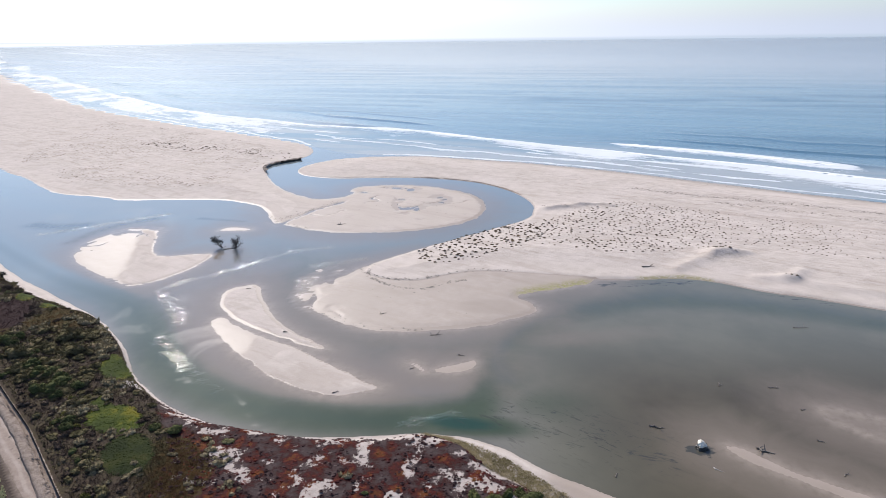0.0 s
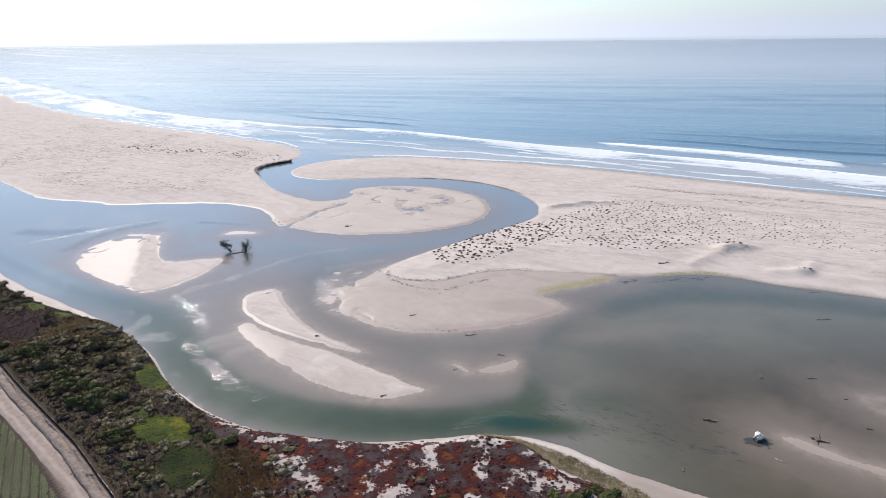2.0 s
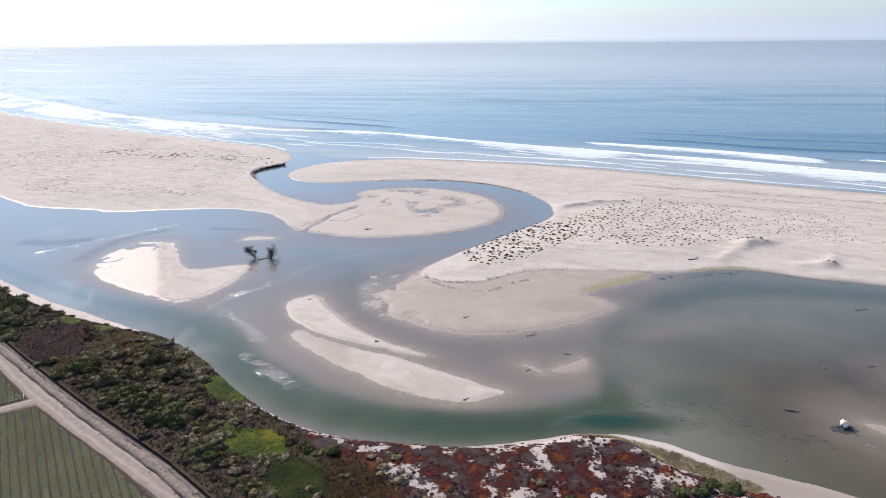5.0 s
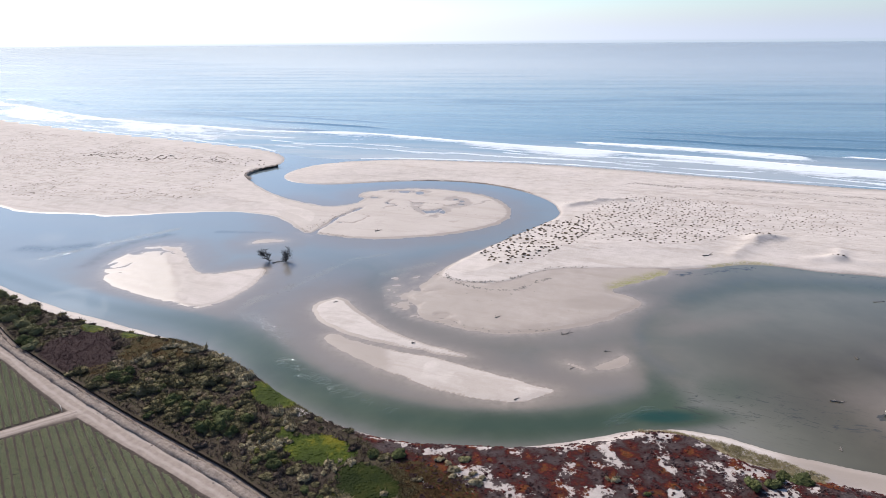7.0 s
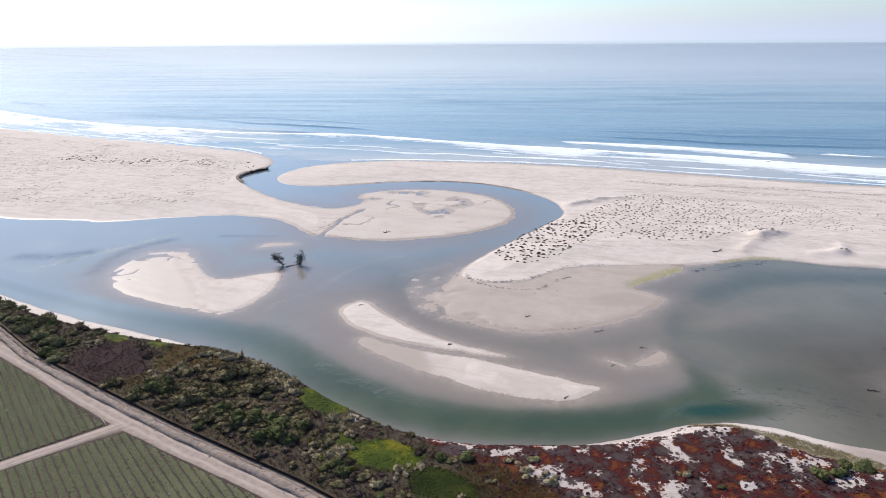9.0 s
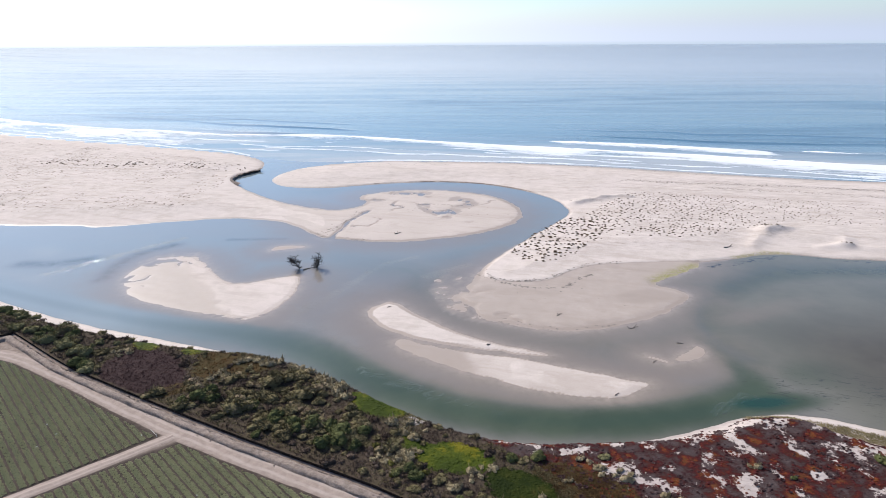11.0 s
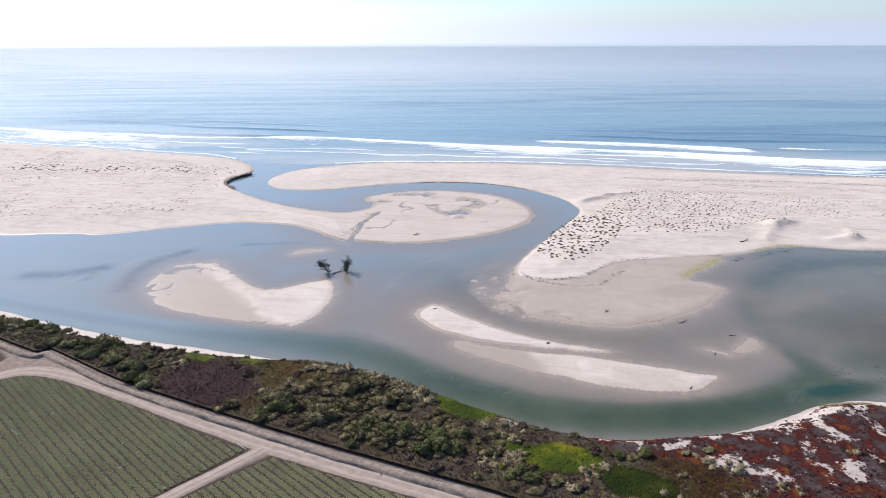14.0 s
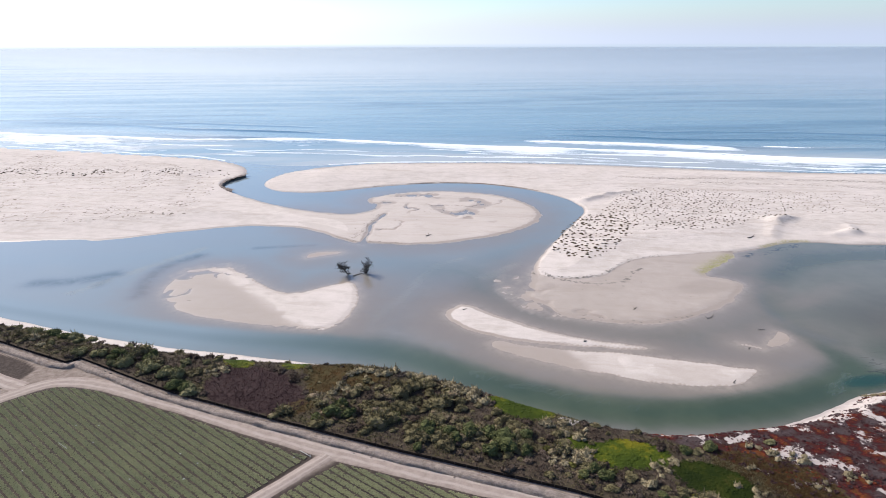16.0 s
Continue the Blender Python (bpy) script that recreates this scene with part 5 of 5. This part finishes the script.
    scattered("dry_grass", tufts, x, y, z - 0.03, size, size * 0.26, STRAW_GREEN, "yellow-green dry grass along the top of the beach", "grass")


STRAW_GREEN = foliage_material("yellowed_grass", [(0.0, (0.10, 0.082, 0.042)), (0.5, (0.20, 0.165, 0.09)), (1.0, (0.38, 0.31, 0.21))])
plant_mats()


def plant_dunes():
    rng = np.random.default_rng(41)
    fans = [leaf_fan(rng, 8, 1.0, 0.9, 0.8) for _ in range(6)] + [mat_dome(rng, 6) for _ in range(4)]
    near = np.array([(-25, 303), (-3, 327), (22, 349), (41, 352), (42, 323), (28, 305), (4, 288), (-16, 280), (-24, 288)], float)
    wide = np.array([(45, 355), (98, 397), (146, 374), (205, 336), (238, 315), (300, 270), (260, 250), (195, 281), (168, 290), (150, 306), (117, 298), (74, 293), (49, 303), (30, 310), (38, 335)], float)
    heads = np.array([(126, 293), (123, 294), (129, 292), (127, 296), (143, 260), (141, 261), (145, 259), (131, 290)], float)
    close = spaced(pts_in(near, 900, rng), 1.9)[:230]
    thin = spaced(pts_in(wide, 2600, rng), 2.0)
    thin = thin[fbm(thin[:, 0], thin[:, 1], 26, 3, 8) > -0.5 + 0.35 * rng.random(len(thin))]
    p = np.vstack([close, heads, thin])
    x, y = p.T
    first = np.arange(len(x)) < len(close) + len(heads)
    shrink = np.clip(1.1 - (x - 60) / 330, 0.45, 1.1)
    size = np.where(first, rng.uniform(0.5, 1.35, len(x)), rng.uniform(0.4, 1.0, len(x)) * shrink)
    scattered("dune_plants", fans, x, y, land(x, y)[0] - 0.03, size, size * 0.36, TUFT, "dark scattered tufts of dune plants on pale sand", "dune plants")
    row = np.array([(-176, 540), (-158, 575), (-175, 605), (-250, 660), (-330, 690), (-360, 600), (-260, 560)], float)
    field = np.array([(-175, 520), (-175, 600), (-300, 720), (-480, 840), (-420, 560), (-300, 460), (-200, 440)], float)
    p = np.vstack([pts_in(row, 420, rng), pts_in(field, 4200, rng)])
    x, y = p.T
    z, _, e, *_ = land(x, y)
    ok = (e > 6) & ((np.arange(len(x)) < 420) | (fbm(x, y, 34, 3, 19) > -0.05))
    x, y, z = x[ok], y[ok], z[ok]
    size = rng.uniform(0.3, 1.15, len(x)) * rng.uniform(0.6, 1.2, len(x))
    line = (line_distance(x, y, [(-152, 562), (-165, 568), (-197, 589), (-220, 597), (-266, 613), (-330, 650)], 40) < 14)
    scattered("dune_edge_plants", fans, x[line], y[line], z[line] - 0.05, size[line] * 1.1, size[line] * 0.5, TUFT, "dark dry tufts along the edge of the dune", "dune plants")
    x, y, z, size = x[~line], y[~line], z[~line], size[~line]
    scattered("far_dune_plants", fans, x, y, z - 0.05, size * 1.1, size * 0.17, PALE_TUFT, "sparse dry tufts over the far sandy dunes", "dune plants")


plant_dunes()


def wrack():
    """Drift lines of small dark debris on the sand."""
    rng = np.random.default_rng(47)
    twigs = [leaf_fan(rng, 4, 1.0, 1.0, 0.25) for _ in range(6)]
    xs, ys = [], []
    for line, per, wide in (([(-53, 283), (-49, 271), (-39, 263), (-24, 261), (-12, 267)], 1.6, 0.5), ([(-10, 268), (4, 274), (24, 272)], 0.8, 0.7), ([(-122, 366), (-114, 355), (-104, 349), (-92, 341)], 3.0, 1.8), ([(-117, 356), (-100, 384), (-86, 404)], 1.6, 1.8),
                             ([(60, 535), (130, 488), (200, 436)], 0.5, 4.0), ([(116, 432), (151, 411), (188, 394), (224, 377), (276, 344), (330, 310)], 4.5, 1.8), ([(160, 391), (209, 363), (258, 330), (310, 296)], 3.0, 2.2), ([(-46, 280), (-46, 266), (-39, 258), (-31, 252.5), (-21, 250), (-10, 257), (-1, 261.5)], 2.0, 0.5), ([(-140, 520), (-110, 550), (-60, 560), (0, 540)], 0.7, 6.0), ([(-64, 228), (-40, 212.5), (-10, 210)], 0.9, 1.0), ([(38, 388), (62, 384), (72, 376)], 1.0, 0.8),
                             ([(-40, 250), (-10, 240), (15, 236)], 0.25, 6.0), ([(-60, 395), (-20, 380), (0, 400)], 0.4, 12.0)):
        line = np.array(line, float)
        run = np.r_[0, np.cumsum(np.hypot(*np.diff(line, axis=0).T))]
        t = rng.uniform(0, run[-1], int(run[-1] * per))
        xs.append(np.interp(t, run, line[:, 0]) + rng.normal(0, wide, len(t)))
        ys.append(np.interp(t, run, line[:, 1]) + rng.normal(0, wide, len(t)))
    x, y = np.concatenate(xs), np.concatenate(ys)
    z = land(x, y)[0]
    x, y, z = x[z > 0.0], y[z > 0.0], z[z > 0.0]
    size = rng.uniform(0.2, 0.8, len(x))
    scattered("wrack", twigs, x, y, z - 0.02, size, size * 0.5, DRIFTWOOD, "drift lines of small dark twigs on sand", "debris")


wrack()

# ---- crops ----
def plant_rows():
    rng = np.random.default_rng(53)
    heads = [leaf_fan(rng, 5, 0.40, 0.85, 0.48) for _ in range(10)]
    way = np.array([0.492, -0.8706])
    side = np.array([0.8706, 0.492])
    for loop, name, label in ((FIELD_A, "crop_rows", "long rows of leafy grey-green crop in dark soil"), (FIELD_B, "lower_crop_rows", "rows of deeper green leafy crop in dark soil")):
        s = loop @ side
        lines = []
        for off in np.arange(math.ceil(s.min()), s.max(), 1.9):
            for half in (-0.47, -0.16, 0.16, 0.47):
                t = np.arange(-420, 60, 0.38) + rng.uniform(0, 0.38)
                p = (off + half) * side + t[:, None] * way + rng.normal(0, 0.05, (len(t), 2))
                lines.append(p[inside(p[:, 0], p[:, 1], loop) & (rng.random(len(p)) > 0.04)])
        x, y = np.vstack(lines).T
        size = rng.uniform(0.72, 1.12, len(x)) * (1 + 0.16 * wobble(x, y, 9.0, 3))
        scattered(name, heads, x, y, np.full(len(x), TOP + 0.05), size, size * 1.15, CROP, label, "crops")


plant_rows()


# ---- dead trees standing in the shallows ----
def dead_tree(x, y, high, lean, seed, label, base=0.0):
    rng = np.random.default_rng(seed)
    tree = tagged(new("dead_tree"), label, "tree")
    tree.matrix_basis = pose(x, y, base, 0, 0, rng.uniform(0, 360))
    grown = []

    def limb(root, way, length, radius, level, owner):
        n = 6
        pts, w = [np.array(root)], np.array(way, float)
        for _ in range(n - 1):
            w = w + rng.normal(0, 0.2, 3) + [0, 0, 0.05]
            w /= np.linalg.norm(w)
            pts.append(pts[-1] + w * length / (n - 1))
        grown.append((level, owner, tube(pts, np.linspace(radius, radius * 0.3, n), 6 if level < 2 else 4)))
        if level < 3:
            for k in range((14, 9, 6)[level]):
                at = rng.integers(1 if level == 0 else 2, n)
                d = rng.normal(0, 1, 3) * [1, 1, 0.5] + [0, 0, 0.4] + w * 0.2
                limb(pts[at], d / np.linalg.norm(d), length * rng.uniform(0.4, 0.66), radius * 0.5, level + 1, k if level == 0 else owner)

    limb((0, 0, -0.6), lean, high * 0.62, 0.32, 0, -1)
    mesh_object("trunk", *grown[0][2], DEAD_WOOD, tree)
    for level, owner, piece in grown:
        if level == 1:
            branch = mesh_object("limb", *piece, DEAD_WOOD, tree)
            v, f = joined([p for l, o, p in grown if l > 1 and o == owner])
            tagged(mesh_object("twigs", v, f, DEAD_WOOD, branch), kind="stuff")
    return tree


dead_tree(-129.8, 308.5, 8.2, (0.0, 0.1, 1), 3, "bare dark dead tree standing in shallow water")
dead_tree(-122.4, 306.3, 8.2, (0.12, 0, 1), 8, "leaning bare dead tree standing in shallow water")

dead_tree(-217.5, 263.5, 3.4, (0.05, 0, 1), 12, "small bare upright tree at the top of the bank", float(ground_at(-217.5, 263.5)[0]))


def driftwood(x, y, length, turn, radius, material, label, seed, branches=2):
    rng = np.random.default_rng(seed)
    log = tagged(new("driftwood"), label, "driftwood")
    log.matrix_basis = pose(x, y, max(float(ground_at(x, y)[0]), -0.02) + radius * 0.4, 0, 0, turn)
    n = 7
    t = np.linspace(-0.5, 0.5, n)
    path = np.stack([t * length, rng.normal(0, 0.05 * length, n), rng.normal(0, 0.12 * radius, n)], 1)
    v, f = tube(path, radius * (1.05 - 0.9 * (t + 0.5)) * rng.uniform(0.85, 1.1, n), 7)
    mesh_object("log", v, f, material, log)
    for _ in range(branches):
        k = rng.integers(1, n - 1)
        d = rng.normal(0, 1, 3) * [0.7, 1, 0.5] + [0, 0, 0.35]
        d *= length * rng.uniform(0.2, 0.42) / np.linalg.norm(d)
        v, f = tube([path[k], path[k] + d * 0.5 + rng.normal(0, 0.05, 3), path[k] + d], [radius * 0.5, radius * 0.35, radius * 0.12], 5)
        mesh_object("branch", v, f, material, log)
    return log


for n, (x, y, l, turn, r, b) in enumerate([(52, 151, 4.2, -20, 0.32, 5), (78, 174, 2.6, 70, 0.25, 3), (94, 172, 3.0, -10, 0.25, 3), (77, 140.5, 4.5, -35, 0.35, 5), (94, 145, 2.0, -30, 0.25, 2), (93, 132, 2.4, 40, 0.2, 3),
                                           (124, 214, 6.0, 5, 0.2, 1), (85, 276, 6.0, 5, 0.35, 1), (-34, 225, 3.0, 30, 0.2, 3), (-69, 209, 1.6, 10, 0.35, 1), (36, 131, 2.2, 60, 0.2, 2), (-12, 207.5, 5.0, 12, 0.2, 3),
                                           (-3, 192, 2.4, -15, 0.2, 3), (-19, 183, 2.4, 30, 0.16, 2), (-97, 251, 2.2, 20, 0.2, 2), (-125.5, 306.5, 6.5, 20, 0.3, 3), (-42, 168, 2.0, 30, 0.2, 2), (97, 160, 1.6, 10, 0.2, 1), (-74, 350, 5.0, 30, 0.3, 2)]):
    driftwood(x, y, l, turn, r, DRIFTWOOD, "dark weathered driftwood stranded in the shallows", 60 + n, b)
driftwood(62, 133, 2.6, -40, 0.16, PALE_WOOD, "pale bleached log lying in the shallows", 90, 0)


def irrigation_pipe(x, y, turn, label):
    pipe = tagged(new("irrigation_pipe"), label, "pipe")
    pipe.matrix_basis = pose(x, y, TOP + 0.3, 0, 0, turn)
    v, f = tube([(-2.2, 0, 0), (0, 0.02, 0), (2.2, 0, 0)], [0.06, 0.06, 0.06], 10)
    mesh_object("tube", v, f, WHITE_PAINT, pipe)
    v, f = tube([(1.75, 0, -0.25), (1.75, 0, 0.45)], [0.09, 0.09], 10)
    mesh_object("riser", v, f, WHITE_PAINT, pipe)


def berm_rubble():
    """Loose clods and stones on the berm and at its foot."""
    rng = np.random.default_rng(71)
    lumps = [sphere(rng, 4, 6) for _ in range(8)]
    line = shifted(smooth_loop(FENCE, 1, False), 2.0)
    run = np.r_[0, np.cumsum(np.hypot(*np.diff(line, axis=0).T))]
    t = rng.uniform(50, 400, 3600)
    x, y = np.interp(t, run, line[:, 0]) + rng.normal(0, 0.9, len(t)), np.interp(t, run, line[:, 1]) + rng.normal(0, 0.9, len(t))
    off = line_distance(x, y, line, 10)
    size = rng.uniform(0.1, 0.42, len(t)) * rng.uniform(0.6, 1.2, len(t))
    z = TOP + 0.62 * np.exp(-((off / 0.9) ** 2)) - 0.05
    scattered("berm_rubble", lumps, x, y, z, size, size * 0.8, BERM, "pale loose clods and stones along the berm", "rubble")


berm_rubble()


def crop_scraps():
    """Pale scraps of plastic lying among the crop rows."""
    rng = np.random.default_rng(73)
    for x, y in ((-222.4, 211.7), (-228, 214.1), (-222.9, 204), (-202.3, 190.4), (-198.5, 184.8), (-201.7, 180), (-176.5, 178), (-213.4, 184.8), (-237.3, 198.1), (-150, 144), (-160, 150)):
        v, f = mat_dome(rng, 6)
        scrap = mesh_object("plastic_scrap", v * [0.3, 0.2, 0.14], f, WHITE_PAINT)
        scrap.matrix_basis = pose(x, y, TOP + 0.3, 0, 0, rng.uniform(0, 360))
        tagged(scrap, "crumpled pale plastic scrap among the crop rows", "scrap", "scraps in the field")


WHITE_PAINT = plain_material("white_pipe", (0.42, 0.42, 0.38), (0.58, 0.58, 0.53), 2.0, 0.5)
irrigation_pipe(-173.6, 178.4, -60, "short white irrigation pipe lying at the field edge")
irrigation_pipe(-229.9, 205.4, -57, "thin white irrigation pipe lying between crop rows")
crop_scraps()


def boulder(x, y):
    rock = tagged(new("boulder"), "white-crusted boulder with dark wet base in shallow water", "rock")
    rock.matrix_basis = pose(x, y, 0.0, 0, 0, 20) @ Matrix.Diagonal((1.1, 1.1, 1.15, 1))
    for name, mat, lumps in (("dark_base", DARK_ROCK, [(0, 0, 0.1, 1.5, 1.2, 0.75), (0.8, -0.5, 0.0, 0.9, 0.8, 0.5), (-0.7, -0.5, 0, 0.9, 0.7, 0.55), (1.6, 0.8, 0.0, 0.7, 0.4, 0.3)]),
                             ("white_crust", WHITE_ROCK, [(0, 0.2, 0.95, 0.95, 0.85, 0.8), (-0.35, -0.35, 0.8, 0.7, 0.6, 0.6), (0.45, -0.25, 0.75, 0.6, 0.6, 0.55), (0.1, 0.7, 1.0, 0.6, 0.6, 0.75), (0.9, 0.8, 0.45, 0.7, 0.25, 0.2)])):
        bits = []
        rng = np.random.default_rng(len(name))
        for a, b, c, i, j, k in lumps:
            v, f = sphere(rng, 7, 11)
            bits.append((v * [i, j, k] + [a, b, c], f))
        v, f = joined(bits)
        mesh_object(name, v, f, mat, rock)


boulder(61, 142)

# ---- distance: horizon over the sea, its haze painted on a glowing ring ----
def horizon():
    n = Nodes("horizon_haze_glow")
    split = n.add("SeparateXYZ")
    n.put(split.inputs[0], n.place())
    z, x = split.outputs[2], split.outputs[0]
    # haze and the glare towards the sun are put into the emission colour
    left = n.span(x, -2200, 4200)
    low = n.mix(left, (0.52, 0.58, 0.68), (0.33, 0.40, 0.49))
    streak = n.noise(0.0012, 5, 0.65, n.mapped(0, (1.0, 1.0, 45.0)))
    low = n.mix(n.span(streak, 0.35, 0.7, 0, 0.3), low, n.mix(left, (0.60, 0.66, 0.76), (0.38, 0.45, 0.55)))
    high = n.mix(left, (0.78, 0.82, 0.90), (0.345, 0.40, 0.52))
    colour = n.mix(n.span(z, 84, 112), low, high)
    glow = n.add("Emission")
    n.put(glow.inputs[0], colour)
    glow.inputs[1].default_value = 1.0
    clear = n.add("BsdfTransparent")
    blend = n.add("MixShader")
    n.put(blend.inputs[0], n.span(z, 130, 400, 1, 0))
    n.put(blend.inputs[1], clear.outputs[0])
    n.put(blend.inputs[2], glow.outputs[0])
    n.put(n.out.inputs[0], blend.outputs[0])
    turn = np.linspace(0, 2 * math.pi, 181)
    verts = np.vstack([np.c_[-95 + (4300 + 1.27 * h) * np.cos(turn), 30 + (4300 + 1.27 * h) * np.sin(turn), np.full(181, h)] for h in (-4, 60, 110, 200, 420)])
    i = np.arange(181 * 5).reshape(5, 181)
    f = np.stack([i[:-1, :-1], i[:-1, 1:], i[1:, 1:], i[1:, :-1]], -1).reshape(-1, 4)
    tagged(mesh_object("backdrop", verts, f, n.mat, None, True), "glowing ring with painted pale haze far beyond the sea", "backdrop", kind="structure")


def far_hills():
    """A low coast at the end of the long beach, its haze painted as glow."""
    n = Nodes("far_coast_haze_glow")
    split = n.add("SeparateXYZ")
    n.put(split.inputs[0], n.place())
    # aerial haze as emission: paler at the foot, greyer at the crest
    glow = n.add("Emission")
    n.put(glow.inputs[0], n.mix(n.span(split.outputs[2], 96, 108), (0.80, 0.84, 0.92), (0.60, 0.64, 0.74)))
    n.put(n.out.inputs[0], glow.outputs[0])
    turn = np.radians(np.linspace(112, 145, 67))
    x, y = -95 + 4390 * np.cos(turn), 30 + 4390 * np.sin(turn)
    crest = 99 + 34 * ease(0.0, 0.8, np.linspace(0, 1, 67)) * (0.7 + 0.3 * wobble(np.arange(67.0), np.zeros(67), 7.0, 3))
    verts = np.vstack([np.c_[x, y, np.full(67, 92.0)], np.c_[x, y, crest]])
    i = np.arange(134).reshape(2, 67)
    f = np.stack([i[:-1, :-1], i[:-1, 1:], i[1:, 1:], i[1:, :-1]], -1).reshape(-1, 4)
    tagged(mesh_object("backdrop_hills", verts, f, n.mat), "faint hills along the distant coast in painted glowing haze", "backdrop", kind="structure")


horizon()
far_hills()
